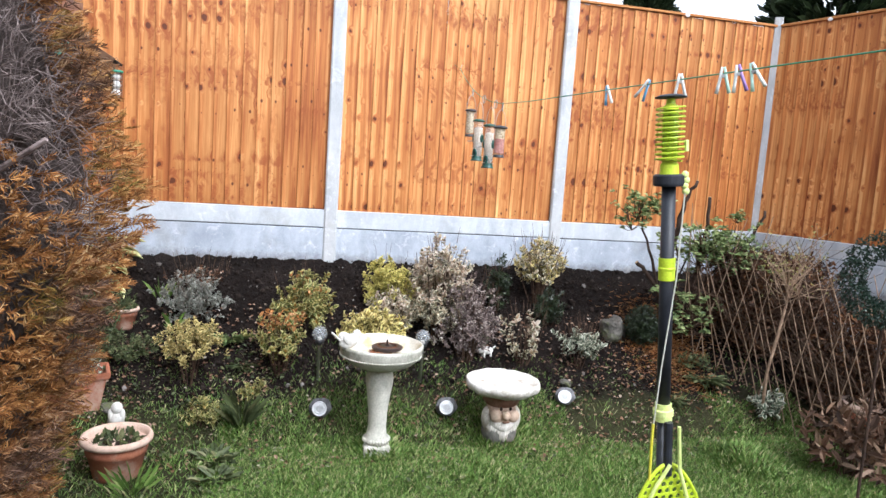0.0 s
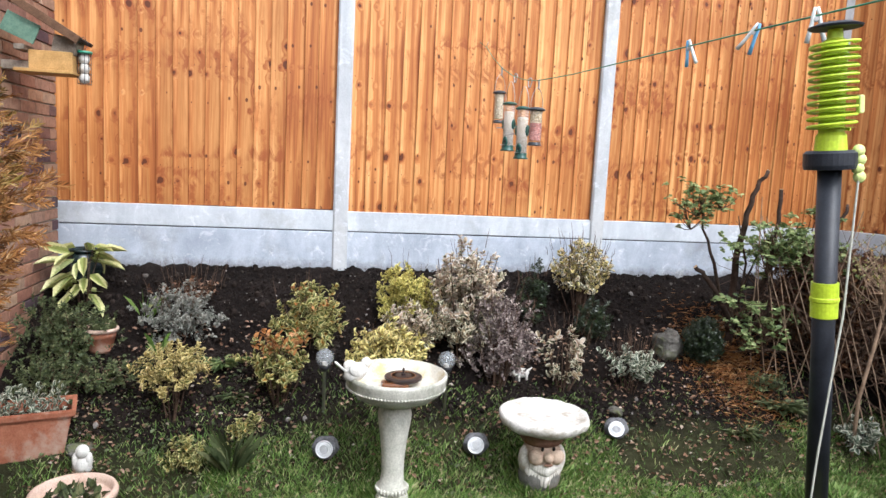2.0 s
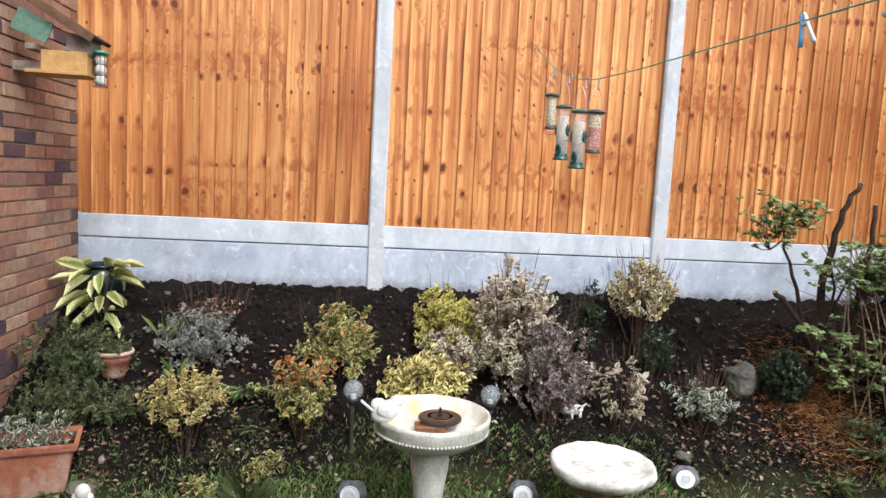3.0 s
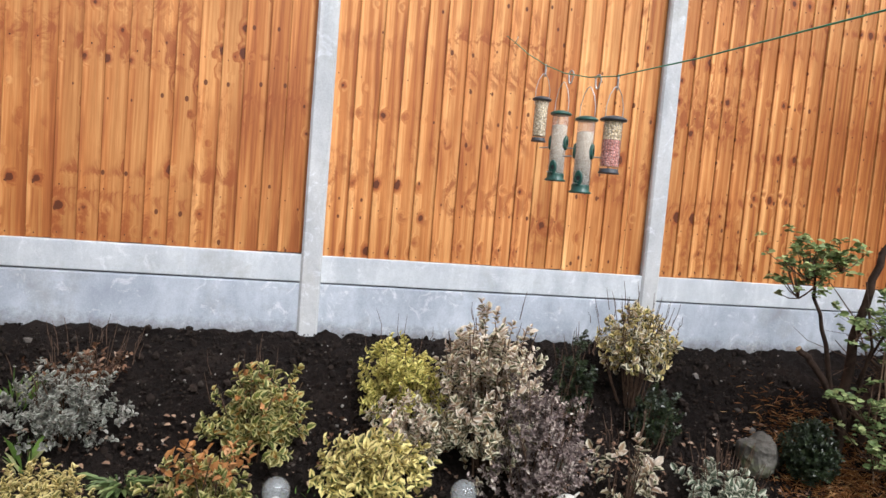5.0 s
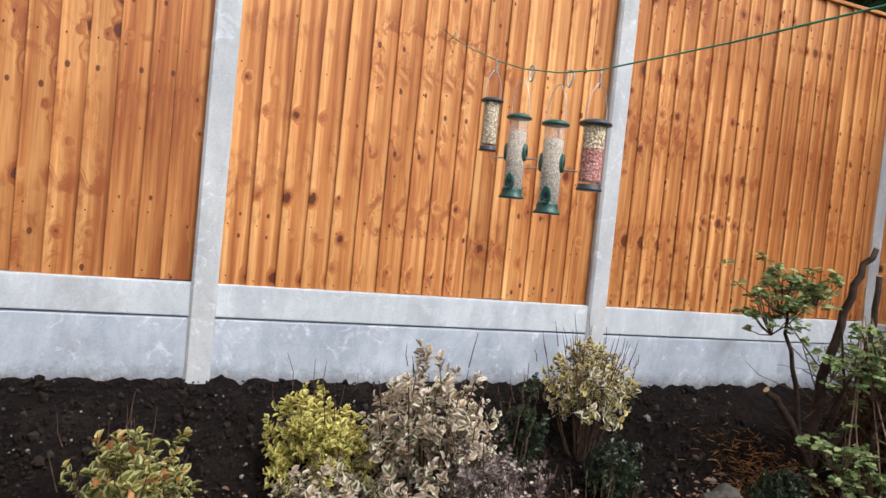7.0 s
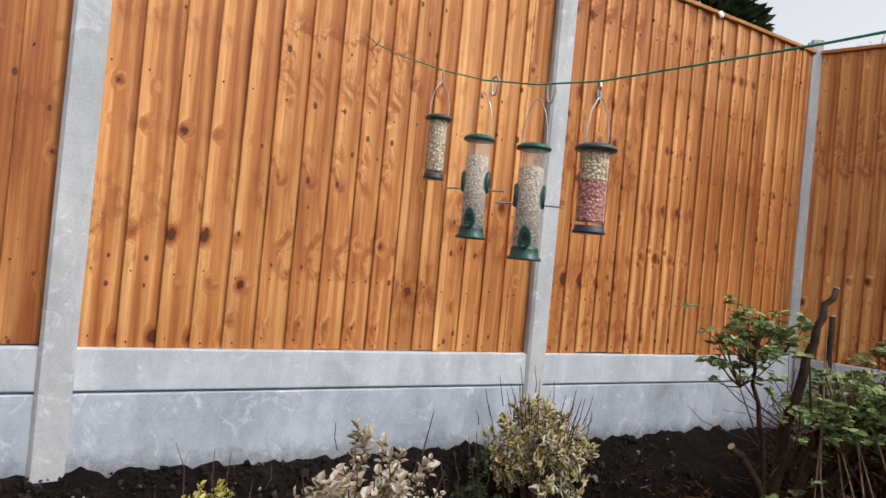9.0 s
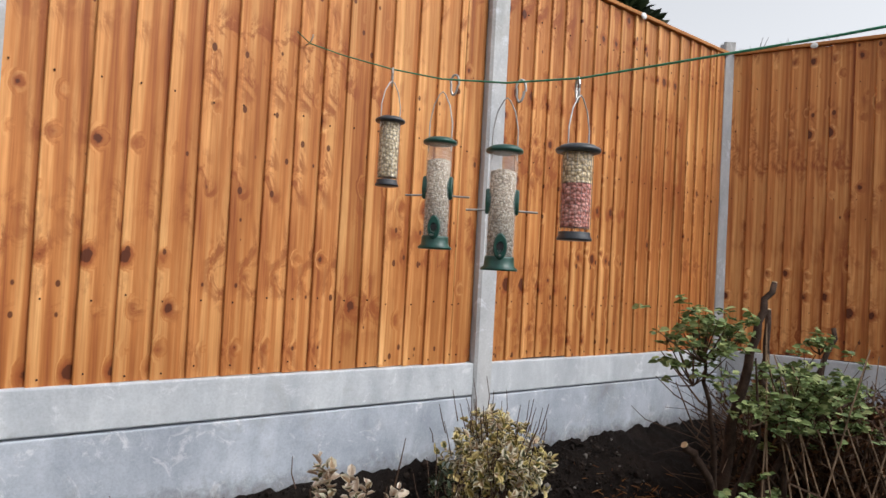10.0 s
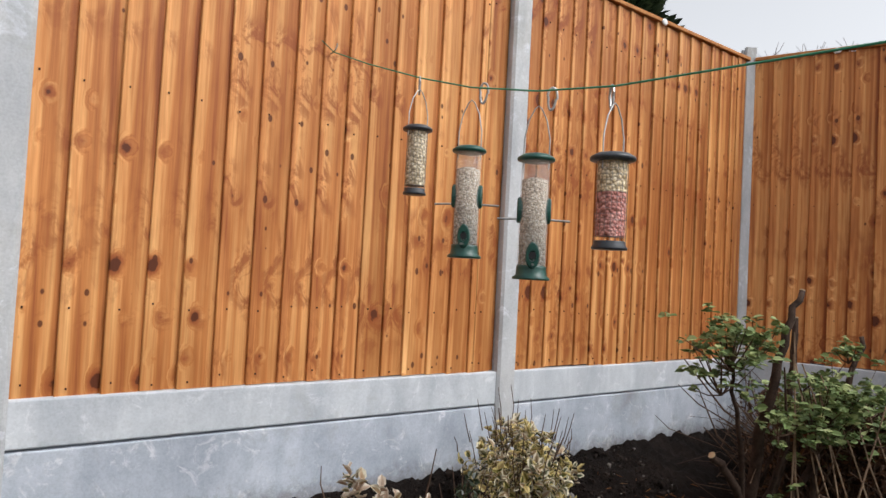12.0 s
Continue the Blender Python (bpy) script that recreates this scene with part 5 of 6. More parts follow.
CAP_GREEN = plain("feeder_green", (0.008, 0.055, 0.042), (0.014, 0.085, 0.065), 40, 0.35, relief=0.05)
CAP_DARK = plain("feeder_dark", (0.022, 0.026, 0.032), (0.05, 0.055, 0.065), 40, 0.35, relief=0.05)
WIRE = plain("feeder_wire", (0.34, 0.34, 0.34), (0.48, 0.48, 0.47), 60, 0.35, 1.0, 0.05)
MESH_WIRE = plain("mesh_wire", (0.16, 0.16, 0.17), (0.26, 0.26, 0.28), 60, 0.4, 1.0, 0.05)


def kernels(name, c1, c2, c3, scale):
    """Heaped seeds: one tone a seed, with the shade in the gaps painted dark."""
    m, nt, b = nodes_of(name, 0.7)
    v = nt.nodes.new("ShaderNodeTexVoronoi")
    v.inputs["Scale"].default_value = scale
    nt.links.new(place_of(nt), v.inputs["Vector"])
    tone = nt.nodes.new("ShaderNodeSeparateColor")
    nt.links.new(v.outputs["Color"], tone.inputs[0])
    col = ramp(nt, tone.outputs[0], [(0, c1), (0.5, c2), (1, c3)])
    # Shade between kernels, multiplied into the colour towards each cell's rim.
    gap_shade = ramp(nt, v.outputs["Distance"], [(0.4, (1.1, 1.1, 1.1)), (0.85, (0.45, 0.42, 0.38))])
    nt.links.new(mix(nt, col, gap_shade, 1.0, "MULTIPLY"), b.inputs["Base Color"])
    bump(nt, b, ramp(nt, v.outputs["Distance"], [(0, (1, 1, 1)), (0.8, (0, 0, 0))]), 0.9, 0.004)
    return m


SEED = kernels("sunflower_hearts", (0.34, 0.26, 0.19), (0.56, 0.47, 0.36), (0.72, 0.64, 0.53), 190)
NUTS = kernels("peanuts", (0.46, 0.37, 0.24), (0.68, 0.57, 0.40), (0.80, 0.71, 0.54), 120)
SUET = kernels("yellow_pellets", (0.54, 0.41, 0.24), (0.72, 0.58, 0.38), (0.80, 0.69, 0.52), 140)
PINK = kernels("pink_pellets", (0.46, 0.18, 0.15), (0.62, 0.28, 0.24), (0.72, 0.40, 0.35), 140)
PLASTIC, pnt, pb = nodes_of("clear_tube", 0.15)
pb.inputs["Base Color"].default_value, pb.inputs["Alpha"].default_value = (0.8, 0.78, 0.75, 1), 0.22


def hanger(e, top, height, half=0.03):
    pts = [(-half, 0, top - 0.03), (-half, 0, top + height * 0.35), (-half * 0.7, 0, top + height * 0.72), (-half * 0.25, 0, top + height * 0.95), (0, 0, top + height), (half * 0.25, 0, top + height * 0.95), (half * 0.7, 0, top + height * 0.72), (half, 0, top + height * 0.35), (half, 0, top - 0.03)]
    part("hanger", rod(pts, 0.0017, 6), WIRE, e, "bent wire hanger")


def carabiner(e, z, turn):
    pts = []
    for k in range(21):
        a = 2 * math.pi * k / 20
        pts.append((0.0105 * math.cos(a) * (1.15 if a < math.pi else 0.85), 0, z + 0.027 * math.sin(a)))
    part("carabiner", rod(pts, 0.0032, 8), WIRE, e, "small steel carabiner", m=pose(0, 0, 0, 0, 4, turn))


def cap(e, r, top, material):
    part("lid", lathe([(r * 0.75, top - 0.014), (r * 0.96, top - 0.012), (r, top - 0.008), (r * 0.97, top - 0.004), (r * 0.72, top + 0.003), (r * 0.3, top + 0.007), (0.0, top + 0.008)], 36), material, e, "domed lid", True)


def tube_feeder(y, z_top, z_low, turn, x):
    h = z_top - z_low
    e = thing("seed_feeder", (x, y, z_low), "clear tube seed feeder with green lid and base", "bird feeder", "bird feeders on the line", rz=turn)
    r = 0.034
    cap(e, 0.0455, h, CAP_GREEN)
    part("seed", lathe([(0.0, 0.02), (r - 0.003, 0.02), (r - 0.003, h * 0.80), (r * 0.5, h * 0.82), (0, h * 0.825)], 32), SEED, e, "sunflower hearts", True)
    part("tube", lathe([(r, 0.018), (r, h - 0.006)], 36, closed=False), PLASTIC, e, "clear plastic tube", True)
    part("base", lathe([(0.0, 0.0), (0.044, 0.0), (0.045, 0.005), (0.037, 0.011), (r + 0.0015, 0.028), (r + 0.001, 0.034), (r - 0.004, 0.034)], 36), CAP_GREEN, e, "green plastic base", True)
    for k, (a, z) in enumerate(((-90, h * 0.185), (90, h * 0.185), (0, h * 0.55), (180, h * 0.55))):
        m = pose(0, 0, z, 0, 0, a) @ pose(r, 0, 0)
        port = bmesh.new()
        seg = 18
        rings = [[port.verts.new((dx, 0.0165 * kx * math.cos(2 * math.pi * i / seg), 0.032 * kz * math.sin(2 * math.pi * i / seg) * (1.05 if i < seg / 2 else 0.9))) for i in range(seg)] for dx, kx, kz in ((-0.008, 1, 1), (0.003, 1, 1), (0.006, 0.85, 0.9), (0.006, 0.55, 0.42), (-0.003, 0.5, 0.38))]
        for p, q in zip(rings, rings[1:]):
            for i in range(seg):
                port.faces.new((p[i], p[(i + 1) % seg], q[(i + 1) % seg], q[i]))
        port.faces.new(rings[-1])
        po = part("port", port, CAP_GREEN, e, "green feeding port", m=m)
        part("port_hole", lathe([(0.0, 0), (0.0085, 0), (0.0085, 0.001), (0.0, 0.001)], 16), DARK_PLASTIC, po, m=pose(0.0015, 0, 0.003, 0, 90, 0))
        part("perch", rod([(-0.005, 0, -0.018), (0.052, 0, -0.020)], 0.0026, 8), WIRE, po, "steel perch")
    hanger(e, h, line_z(y) - 0.035 - z_top)
    carabiner(e, line_z(y) - z_low - 0.016, turn + 40)
    return e


def mesh_feeder(y, z_top, z_low, x, lid_r, fills, label):
    """A wire mesh feeder: lid, base, wires up and round, and what fills it."""
    h = z_top - z_low
    e = thing("mesh_feeder", (x, y, z_low), label, "bird feeder", "bird feeders on the line")
    r = 0.0335 if lid_r > 0.045 else 0.030
    cap(e, lid_r, h, CAP_DARK)
    for nm, a, b, mt in fills:
        part(nm, lathe([(0.0, a * h), (r - 0.002, a * h), (r - 0.002, b * h), (0.0, b * h)], 32), mt, e, smooth=False)
    grid = bmesh.new()
    for k in range(18):
        a = 2 * math.pi * k / 18
        rod([(r * math.cos(a), r * math.sin(a), 0.01), (r * math.cos(a), r * math.sin(a), h - 0.006)], 0.00035, 4, grid)
    for k in range(int(h / 0.012)):
        z = 0.014 + k * 0.012
        rod([(r * math.cos(2 * math.pi * i / 20), r * math.sin(2 * math.pi * i / 20), z) for i in range(21)], 0.0003, 4, grid)
    part("mesh", grid, MESH_WIRE, e, "fine wire mesh")
    part("base", lathe([(0.0, 0.0), (r * 1.12, 0.0), (r * 1.14, 0.004), (r * 1.02, 0.010), (r * 1.02, 0.016), (r, 0.018), (0.0, 0.018)], 32), CAP_DARK, e, "dark plastic base", True)
    hanger(e, h, line_z(y) - 0.035 - z_top, 0.033)
    carabiner(e, line_z(y) - z_low - 0.016, 60)
    return e


mesh_feeder(5.046, 2.136, 1.937, 1.29, 0.044, (("peanuts", 0.13, 0.93, NUTS),), "small wire mesh feeder full of peanuts")
tube_feeder(4.807, 2.047, 1.756, -46, 1.295)
tube_feeder(4.573, 2.003, 1.708, -42, 1.312)
mesh_feeder(4.349, 1.982, 1.781, 1.318, 0.049, (("pink_pellets", 0.14, 0.60, PINK), ("yellow_pellets", 0.605, 0.93, SUET)), "wire mesh feeder with yellow and pink suet pellets")


def peg(y, tone, lean, turn):
    e = thing("clothes_peg", (1.31, y, line_z(y)), "%s plastic clothes peg clipped on the line" % tone[0], "clothes peg", "clothes pegs on the line", rz=turn)
    m = pose(0, 0, 0, lean, 0, 0)
    for s in (-1, 1):
        bm = bmesh.new()
        rod([(0, s * 0.003, 0.020), (0, s * 0.006, 0.006), (0, s * 0.008, -0.012), (0, s * 0.013, -0.035), (0, s * 0.019, -0.062)], [0.0035, 0.0045, 0.005, 0.005, 0.006], 8, bm)
        part("leg", bm, tone[1] if s < 0 else tone[2], e, m=m, smooth=True)
    part("spring", lathe([(0.002, -0.006), (0.0055, -0.006), (0.0055, 0.006), (0.002, 0.006)], 12), STEEL, e, m=m @ pose(0, 0, -0.008, 0, 90, 0))
    return e


P_WHITE = plain("peg_white", (0.66, 0.70, 0.68), (0.76, 0.79, 0.77), 30, 0.4, relief=0.05)
P_MINT = plain("peg_mint", (0.42, 0.66, 0.55), (0.52, 0.74, 0.64), 30, 0.4, relief=0.05)
P_BLUE = plain("peg_blue", (0.10, 0.33, 0.58), (0.16, 0.42, 0.66), 30, 0.4, relief=0.05)
P_PURPLE = plain("peg_purple", (0.26, 0.16, 0.46), (0.34, 0.22, 0.54), 30, 0.4, relief=0.05)
for py, tone, lean, turn in ((2.785, ("blue and white", P_WHITE, P_BLUE), -14, 20), (2.444, ("blue and white", P_BLUE, P_WHITE), 26, 40), (2.21, ("white", P_WHITE, P_WHITE), -4, 60), (1.963, ("mint green", P_MINT, P_WHITE), -4, 50), (1.887, ("purple and white", P_PURPLE, P_WHITE), -10, 45), (1.818, ("mint green", P_WHITE, P_MINT), -22, 30)):
    peg(py, tone, lean, turn)

# ---- bird house on the brick wall ----
PALE_WOOD = plain("pale_wood", (0.40, 0.23, 0.08), (0.55, 0.33, 0.13), 16, 0.7, relief=0.2)
OLD_WOOD = plain("old_wood", (0.16, 0.13, 0.10), (0.33, 0.28, 0.23), 18, 0.85, relief=0.4)
FELT = plain("roof_felt", (0.014, 0.012, 0.011), (0.045, 0.036, 0.03), 30, 0.95, relief=0.8)
GREEN_FELT = plain("green_felt", (0.10, 0.19, 0.14), (0.18, 0.28, 0.21), 30, 0.95, relief=0.8)
house = thing("bird_house", (-1.46, 4.93, 2.05), "wooden bird house with torn dark felt roof on brick wall", "bird house")
part("box", box(0.22, 0.16, 0.10, (0.17, 0, 0.06), 0.004), PALE_WOOD, house, "pale orange wooden box")
part("bracket", box(0.16, 0.05, 0.05, (-0.02, 0, 0.03), 0.004), OLD_WOOD, house)
part("floor", box(0.30, 0.2, 0.018, (0.14, 0, 0.0), 0.003), PALE_WOOD, house)
part("gable", box(0.12, 0.13, 0.09, (0.235, 0, 0.15), 0.004, turn=pose(0, 0, 0, 0, 10, 0)), OLD_WOOD, house, "weathered grey gable board")
part("roof", rough_up(box(0.36, 0.24, 0.022, (0.17, 0, 0.265), 0.004, turn=pose(0, 0, 0, 0, 31, 0)), 0.008, 20), FELT, house, "torn dark felt roof")
part("roof_edge", box(0.37, 0.014, 0.045, (0.17, -0.128, 0.265), 0.003, turn=pose(0, 0, 0, 0, 31, 0)), plain("roof_edge_wood", (0.09, 0.05, 0.03), (0.16, 0.09, 0.055), 20, 0.8), house)
part("front_felt", rough_up(box(0.18, 0.012, 0.11, (0.03, -0.09, 0.22), 0.003, turn=pose(0, 0, 0, 0, 24, 0)), 0.006, 25), GREEN_FELT, house, "faded green felt front")
part("perch_strip", box(0.05, 0.14, 0.03, (0.02, -0.03, 0.12), 0.003), OLD_WOOD, house)
suet = thing("fat_ball_feeder", (-1.143, 4.93, 2.0), "small wire feeder holding white fat balls", "bird feeder")
part("lid", lathe([(0.0, 0.165), (0.040, 0.166), (0.043, 0.171), (0.040, 0.180), (0.0, 0.184)], 20), plain("teal_plastic", (0.02, 0.22, 0.13), (0.04, 0.30, 0.19), 20, 0.4), suet, "green plastic lid")
cage = bmesh.new()
for k in range(10):
    a = 2 * math.pi * k / 10
    rod([(0.036 * math.cos(a), 0.036 * math.sin(a), 0.0), (0.036 * math.cos(a), 0.036 * math.sin(a), 0.168)], 0.0016, 5, cage)
for z in (0.0, 0.055, 0.11, 0.16):
    rod([(0.036 * math.cos(2 * math.pi * i / 16), 0.036 * math.sin(2 * math.pi * i / 16), z) for i in range(17)], 0.0016, 5, cage)
part("cage", cage, DARK_PLASTIC, suet, "dark wire cage")
for z in (0.032, 0.085, 0.137):
    part("fat_ball", rough_up(ball(0.029, (0, 0, z)), 0.005, 60), WHITE_STONE, suet, "white fat ball", True)
part("hook", rod([(0, 0, 0.18), (0.02, 0, 0.22), (0.0, 0, 0.26), (-0.04, 0, 0.235)], 0.002, 6), DARK_PLASTIC, suet)

WHITE_CAP = plain("white_plastic", (0.70, 0.71, 0.72), (0.80, 0.81, 0.82), 30, 0.4, relief=0.05)
for cx, cy in ((3.40, FENCE_Y - 0.022), (4.495, 5.27)):
    t = tagged(part("fence_marker", ball(0.024, (0, 0, 0), (1.0, 0.35, 0.8)), WHITE_CAP, None, "", True, pose(cx, cy, PANEL_TOP - 0.012, 0, 0, 0 if cx < 4 else SIDE_TURN)), "small white plastic disc on the fence capping", "marker", "white discs on the fence")


# ---- trees beyond the fence ----
def far_conifer(x, y, h, w):
    e = thing("conifer_tree", (x, y, 0), "tall dense dark green conifer beyond the fence", "tree")
    part("trunk", rod([(0, 0, -0.3), (0, 0, h * 0.95)], [0.2, 0.04], 8), BARK, e)
    n = 12000
    z = h * (1 - RNG.random(n) ** 0.8 * 0.95)
    a = RNG.uniform(0, 6.283, n)
    prof = np.minimum(1, (h - z) / (h * 0.35)) ** 0.7
    lump = np.array([1 + 0.3 * noise.noise(Vector((math.cos(q) * 2, math.sin(q) * 2, s * 1.3 + x))) for q, s in zip(a, z)])
    r = w * prof * lump * RNG.uniform(0.55, 1, n)
    P = np.stack([np.cos(a) * r, np.sin(a) * r, z], 1)
    D = np.stack([np.cos(a), np.sin(a), RNG.uniform(-0.1, 0.9, n)], 1)
    L = RNG.uniform(0.15, 0.4, n)
    part_of("crown", leaves("crown", P, D, RNG.normal(size=(n, 3)), L, L * 0.35), L_DARK, e)


far_conifer(10.9, 12.5, 9.5, 1.2)
far_conifer(8.3, 15.8, 6.3, 1.4)


def bare_tree(x, y, h):
    e = thing("bare_tree", (x, y, 0), "leafless grey tree beyond the fence", "tree")
    part("trunk", rod([(0, 0, -0.3), (0.1, 0, h * 0.5)], [0.22, 0.15], 8), BARK, e)
    bm = bmesh.new()

    def grow(p, d, ln, r, depth):
        q = p + d * ln
        rod([p, p.lerp(q, 0.5) + Vector(RNG.normal(size=3)) * ln * 0.06, q], [r, r * 0.85, r * 0.65], 4, bm)
        if depth:
            for _ in range(3):
                grow(p.lerp(q, RNG.uniform(0.55, 1)), (d + Vector(RNG.normal(size=3)) * 0.55 + Vector((0, 0, 0.12))).normalized(), ln * 0.72, r * 0.58, depth - 1)
    for _ in range(6):
        grow(Vector((0.1, 0, h * 0.48)), Vector((RNG.normal() * 0.6, RNG.normal() * 0.6, 1)).normalized(), h * 0.17, 0.09, 4)
    part("limbs", bm, DEAD_TWIG, e)


bare_tree(22.8, 13.9, 11.6)


# ---- grass, litter, clods, bricks ----
def near_any(x, y, spots):
    return min(math.hypot(x - a, y - b) / r for a, b, r in spots)


def grass():
    P, D, N, L = [], [], [], []
    tufts = ((BATH[0], BATH[1] + 0.02, 0.2), (1.37, 4.02, 0.24), (-0.24, 4.16, 0.16), (2.9, 3.6, 0.3))
    n = 170000
    X, Y = RNG.uniform(-1.3, 3.75, n), RNG.uniform(2.9, 4.75, n)
    for x, y in zip(X, Y):
        q = noise.noise(Vector((x * 1.6, y * 1.6, 9)))
        edge = 4.36 + 0.3 * q - (0.22 if 1.9 < x < 3.0 else 0)
        inside = y < edge and x > -0.42 + 0.15 * noise.noise(Vector((y * 3, 1, 1)))
        keep = 1.0 if inside else 0.0
        if not inside:
            keep = 0.16 if x < 1.9 and y < 4.62 else 0.05
        elif y > edge - 0.25:
            keep = 0.55
        if y < 3.1:
            keep *= 0.6
        if RNG.random() > keep:
            continue
        t = near_any(x, y, tufts)
        ln = RNG.uniform(0.018, 0.05) * (1 + 0.5 * noise.noise(Vector((x * 3, y * 3, 4))))
        if t < 1:
            ln *= 1 + 2.3 * (1 - t)
        P.append((x, y, ground_z(x, y) - 0.004))
        a = RNG.uniform(0, 6.283)
        D.append((math.cos(a) * 0.55, math.sin(a) * 0.55, RNG.uniform(0.5, 1.1)))
        N.append((math.cos(a + 1.3), math.sin(a + 1.3), 0.3))
        L.append(ln)
    P, D, N, L = map(np.array, (P, D, N, L))
    me = leaves("grass", P, D, N, L, np.full(len(L), 0.0032), 0.1, 0.25)
    tagged(part_of("grass", me, L_GRASS), "short green lawn grass with longer tufts", "grass", kind="stuff")


grass()


def litter():
    n = 6500
    X, Y = RNG.uniform(-1.2, 3.5, n), RNG.uniform(3.7, 5.15, n)
    keep = np.array([RNG.random() < 0.5 + 0.9 * noise.noise(Vector((x * 2.3, y * 2.3, 5))) for x, y in zip(X, Y)])
    X, Y = X[keep], Y[keep]
    k = len(X)
    P = np.stack([X, Y, np.array([ground_z(x, y) + 0.020 * min(1, max(0, y - 3.9)) + 0.012 for x, y in zip(X, Y)])], 1)
    a = RNG.uniform(0, 6.283, k)
    D = np.stack([np.cos(a), np.sin(a), RNG.normal(size=k) * 0.25 + 0.15], 1)
    N = RNG.normal(size=(k, 3)) * 0.35 + np.array([0, -0.3, 1])
    L = RNG.uniform(0.008, 0.034, k)
    tagged(part_of("leaf_litter", leaves("leaf_litter", P, D, N, L, L * 0.6, 0.3, 0.2), L_LITTER), "fallen tan and pink dry leaves on the earth", "leaf litter", kind="stuff")
    n = 4200
    X, Y = RNG.normal(2.92, 0.16, n), RNG.normal(4.80, 0.22, n)
    P = np.stack([X, Y, np.array([ground_z(x, y) + RNG.uniform(0.01, 0.06) for x, y in zip(X, Y)])], 1)
    a = RNG.uniform(0, 6.283, n)
    D = np.stack([np.cos(a), np.sin(a), RNG.normal(size=n) * 0.3], 1)
    L = RNG.uniform(0.02, 0.06, n)
    tagged(part_of("straw", leaves("straw", P, D, RNG.normal(size=(n, 3)) + np.array([0, 0, 1]), L, L * 0.07, 0.2, 0.2), L_STRAW), "orange-brown dead fern straw on the bank", "straw", kind="stuff")


def ground_weeds():
    """Small creeping leaves over the earth beside the lawn."""
    n = 7000
    X, Y = RNG.uniform(-1.45, 3.3, n), RNG.uniform(3.4, 4.95, n)
    keep = np.array([RNG.random() < (0.85 if x < 0.1 else 0.42 if y < 4.6 else 0.08) * max(0, 0.55 + 1.1 * noise.noise(Vector((x * 3.1, y * 3.1, 15)))) for x, y in zip(X, Y)])
    X, Y = X[keep], Y[keep]
    k = len(X)
    P = np.stack([X, Y, np.array([ground_z(x, y) + RNG.uniform(0.0, 0.035) for x, y in zip(X, Y)])], 1)
    a = RNG.uniform(0, 6.283, k)
    D = np.stack([np.cos(a), np.sin(a), RNG.uniform(0, 0.8, k)], 1)
    L = RNG.uniform(0.012, 0.036, k)
    tagged(part_of("ground_weeds", leaves("ground_weeds", P, D, RNG.normal(size=(k, 3)) * 0.4 + np.array([0, 0, 1]), L, L * 0.6, 0.2, 0.2), L_WEED), "small green creeping weeds on the earth", "weeds", kind="stuff")


litter()
ground_weeds()


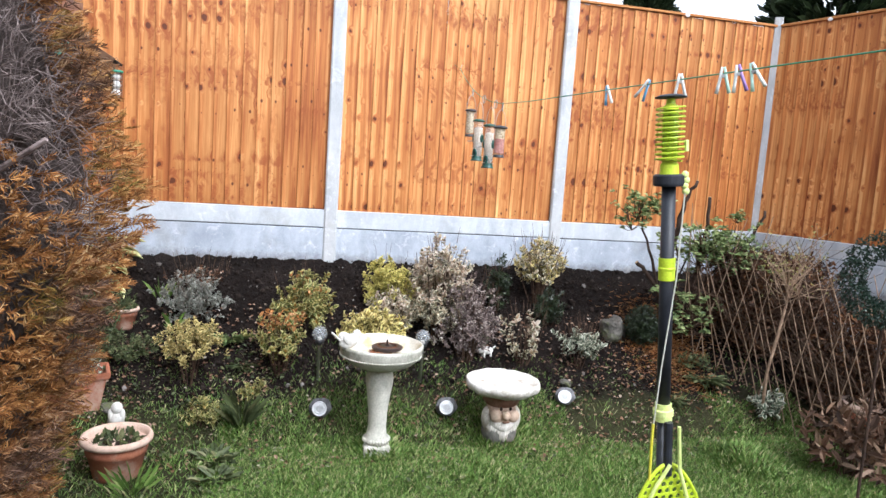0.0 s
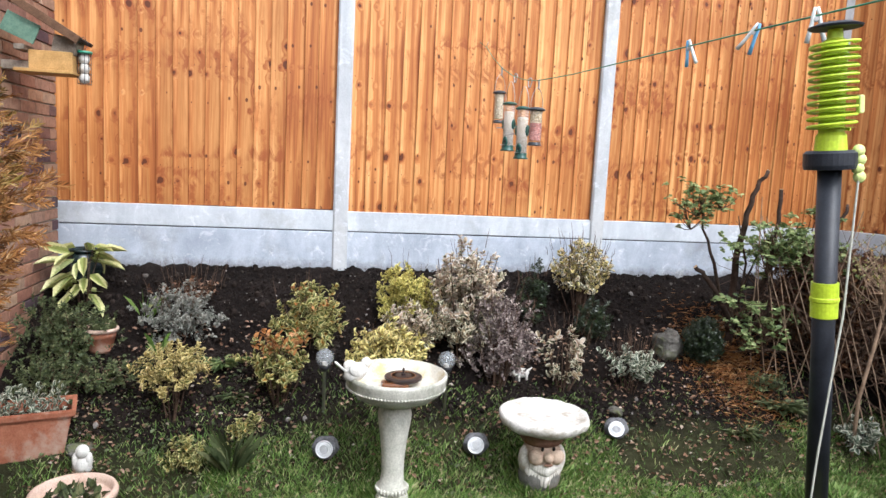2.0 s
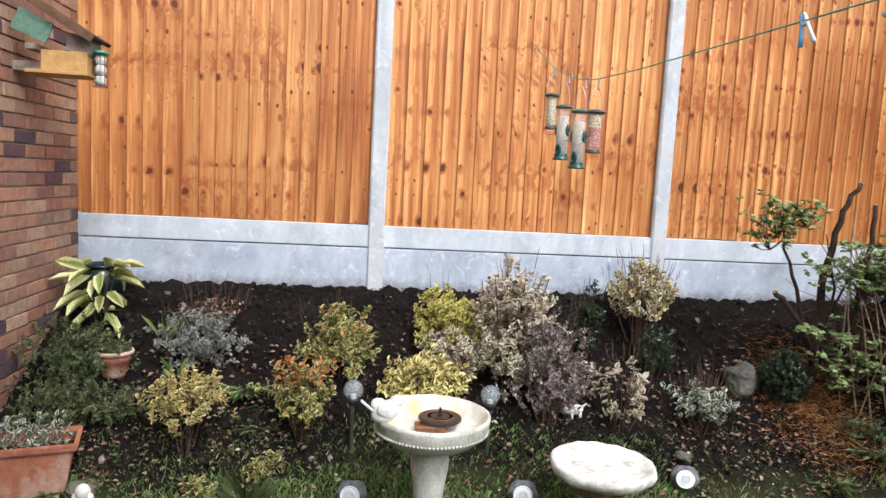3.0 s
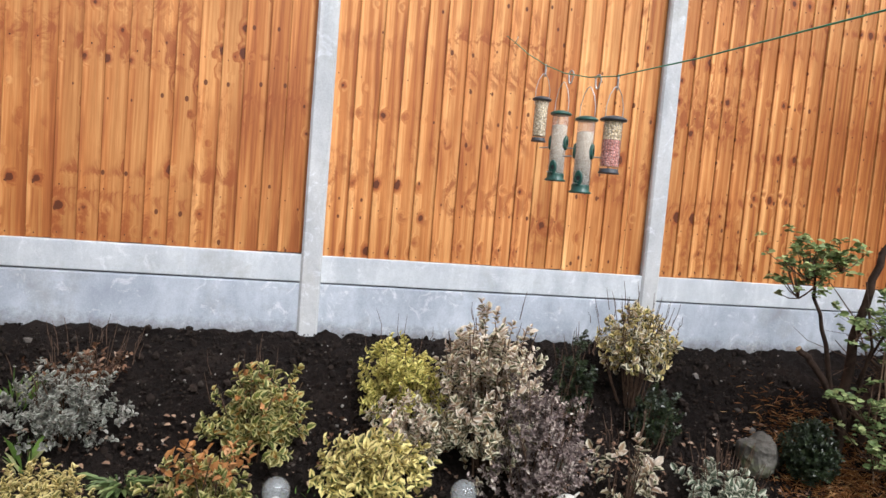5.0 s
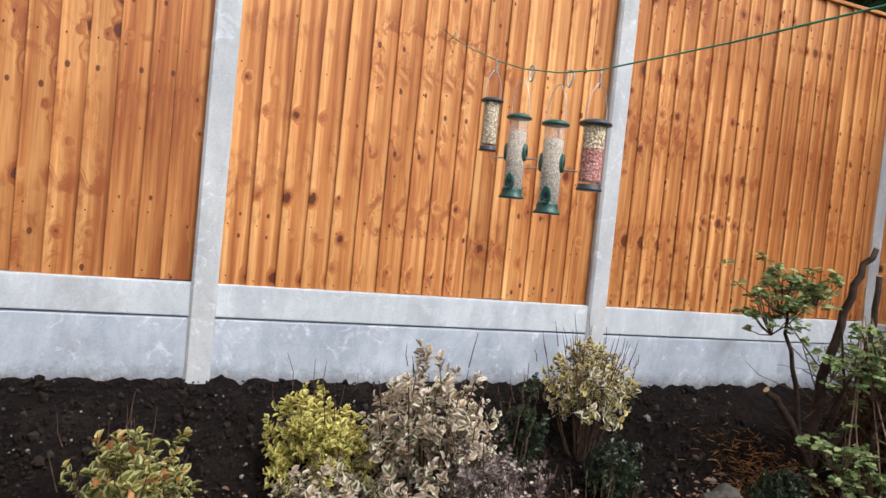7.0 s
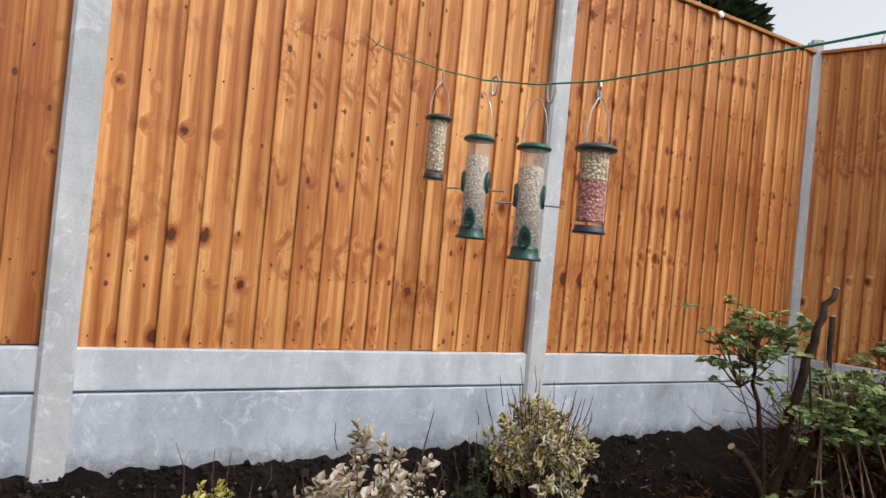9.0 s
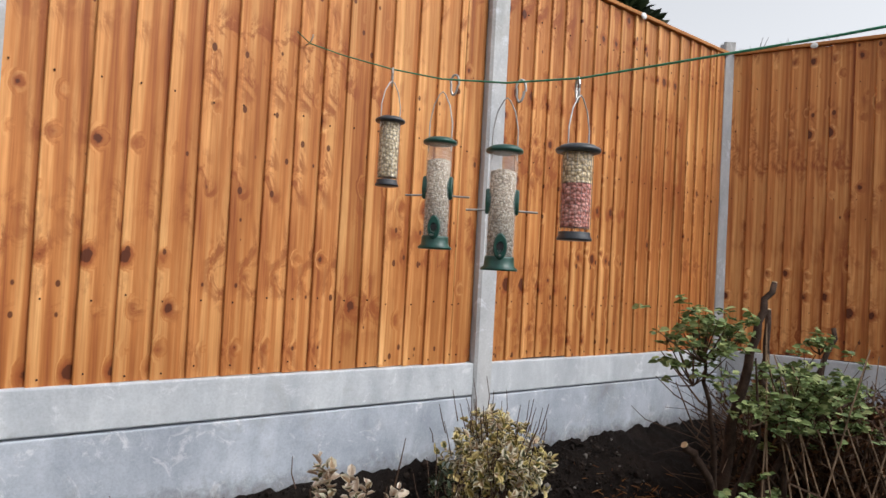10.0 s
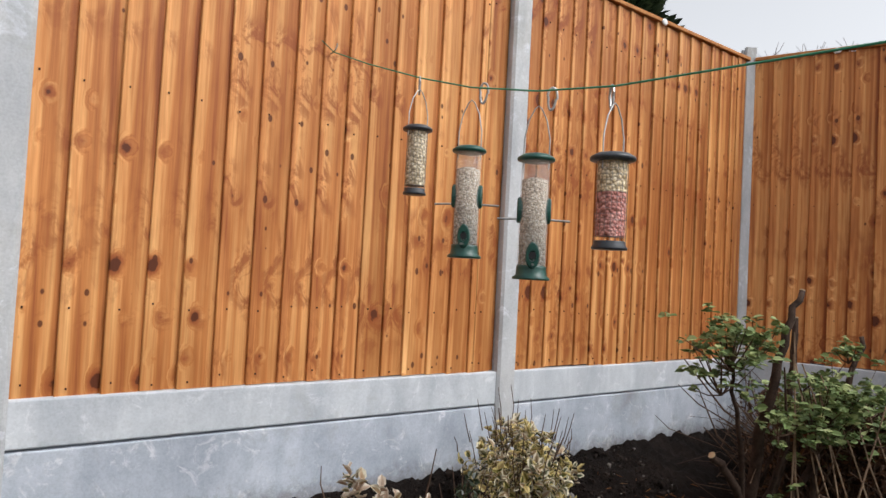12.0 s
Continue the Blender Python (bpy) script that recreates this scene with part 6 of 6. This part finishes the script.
def clods():
    """Crumbs of earth on the bank."""
    base = bmesh.new()
    bmesh.ops.create_icosphere(base, subdivisions=1, radius=1)
    bv = np.array([v.co[:] for v in base.verts])
    bf = np.array([[v.index for v in f.verts] for f in base.faces])
    base.free()
    n = 16000
    X, Y = RNG.uniform(-1.5, 3.2, n), RNG.uniform(4.4, 5.7, n)
    s = RNG.uniform(0.002, 0.008, n) * (1 + (RNG.random(n) < 0.08) * 1.6)
    Z = np.array([ground_z(x, y) + 0.017 for x, y in zip(X, Y)])
    V = bv[None] * (1 + RNG.normal(size=(n, len(bv), 1)) * 0.25) * s[:, None, None] + np.stack([X, Y, Z], 1)[:, None]
    F = bf[None] + (np.arange(n) * len(bv))[:, None, None]
    me = bpy.data.meshes.new("clods")
    me.from_pydata(V.reshape(-1, 3).tolist(), [], F.reshape(-1, 3).tolist())
    m, nt, b = nodes_of("clod_earth", 0.95)
    geo = nt.nodes.new("ShaderNodeNewGeometry")
    nt.links.new(ramp(nt, geo.outputs["Random Per Island"], [(0, (0.007, 0.005, 0.004)), (0.90, (0.026, 0.0185, 0.015)), (0.975, (0.06, 0.05, 0.042)), (1, (0.28, 0.26, 0.24))]), b.inputs["Base Color"])
    tagged(part_of("clods", me, m), "dark crumbs of dug earth and small stones", "soil", kind="stuff")


clods()


def brick_face():
    """Bricks in stretcher bond on the wall's face, three mesh shapes shared."""
    m, nt, b = nodes_of("brick", 0.9)
    info = nt.nodes.new("ShaderNodeObjectInfo")
    p = place_of(nt, vary=True)
    col = ramp(nt, info.outputs["Random"], [(0, (0.27, 0.125, 0.09)), (0.2, (0.37, 0.22, 0.15)), (0.4, (0.20, 0.10, 0.085)), (0.55, (0.42, 0.29, 0.20)), (0.68, (0.13, 0.075, 0.08)), (0.82, (0.075, 0.06, 0.075)), (0.9, (0.42, 0.25, 0.16)), (1, (0.31, 0.155, 0.11))])
    col = mix(nt, col, ramp(nt, noise_of(nt, p, 22, 5, 0.7), [(0.3, (0.62, 0.6, 0.6)), (0.7, (1.25, 1.22, 1.2))]), 0.9, "MULTIPLY")
    grit = noise_of(nt, p, 160, 3)
    nt.links.new(col, b.inputs["Base Color"])
    bump(nt, b, grit, 0.5, 0.003)
    shapes = []
    for ln in (0.215, 0.1025):
        bm = rough_up(box(0.03, ln, 0.065, (0, 0, 0), 0.003), 0.0015, 25)
        me = bpy.data.meshes.new("brick")
        bm.to_mesh(me)
        bm.free()
        me.materials.append(m)
        shapes.append(me)
    rnd = random.Random(3)
    row, z = 0, 0.30
    while z < 2.8:
        y = 5.705 - (0.1125 if row % 2 else 0) - 0.1075
        if row % 2:
            o = part_of("brick", shapes[1], m, wall_west)
            o.matrix_basis = pose(WALL_X - 0.011 + rnd.uniform(-0.002, 0.002), 5.705 - 0.051, z)
        while y > 4.1:
            o = part_of("brick", shapes[0], m, wall_west)
            o.matrix_basis = pose(WALL_X - 0.011 + rnd.uniform(-0.002, 0.002), y, z, rnd.uniform(-0.4, 0.4), 0, 0)
            y -= 0.225
        row, z = row + 1, z + 0.075


brick_face()
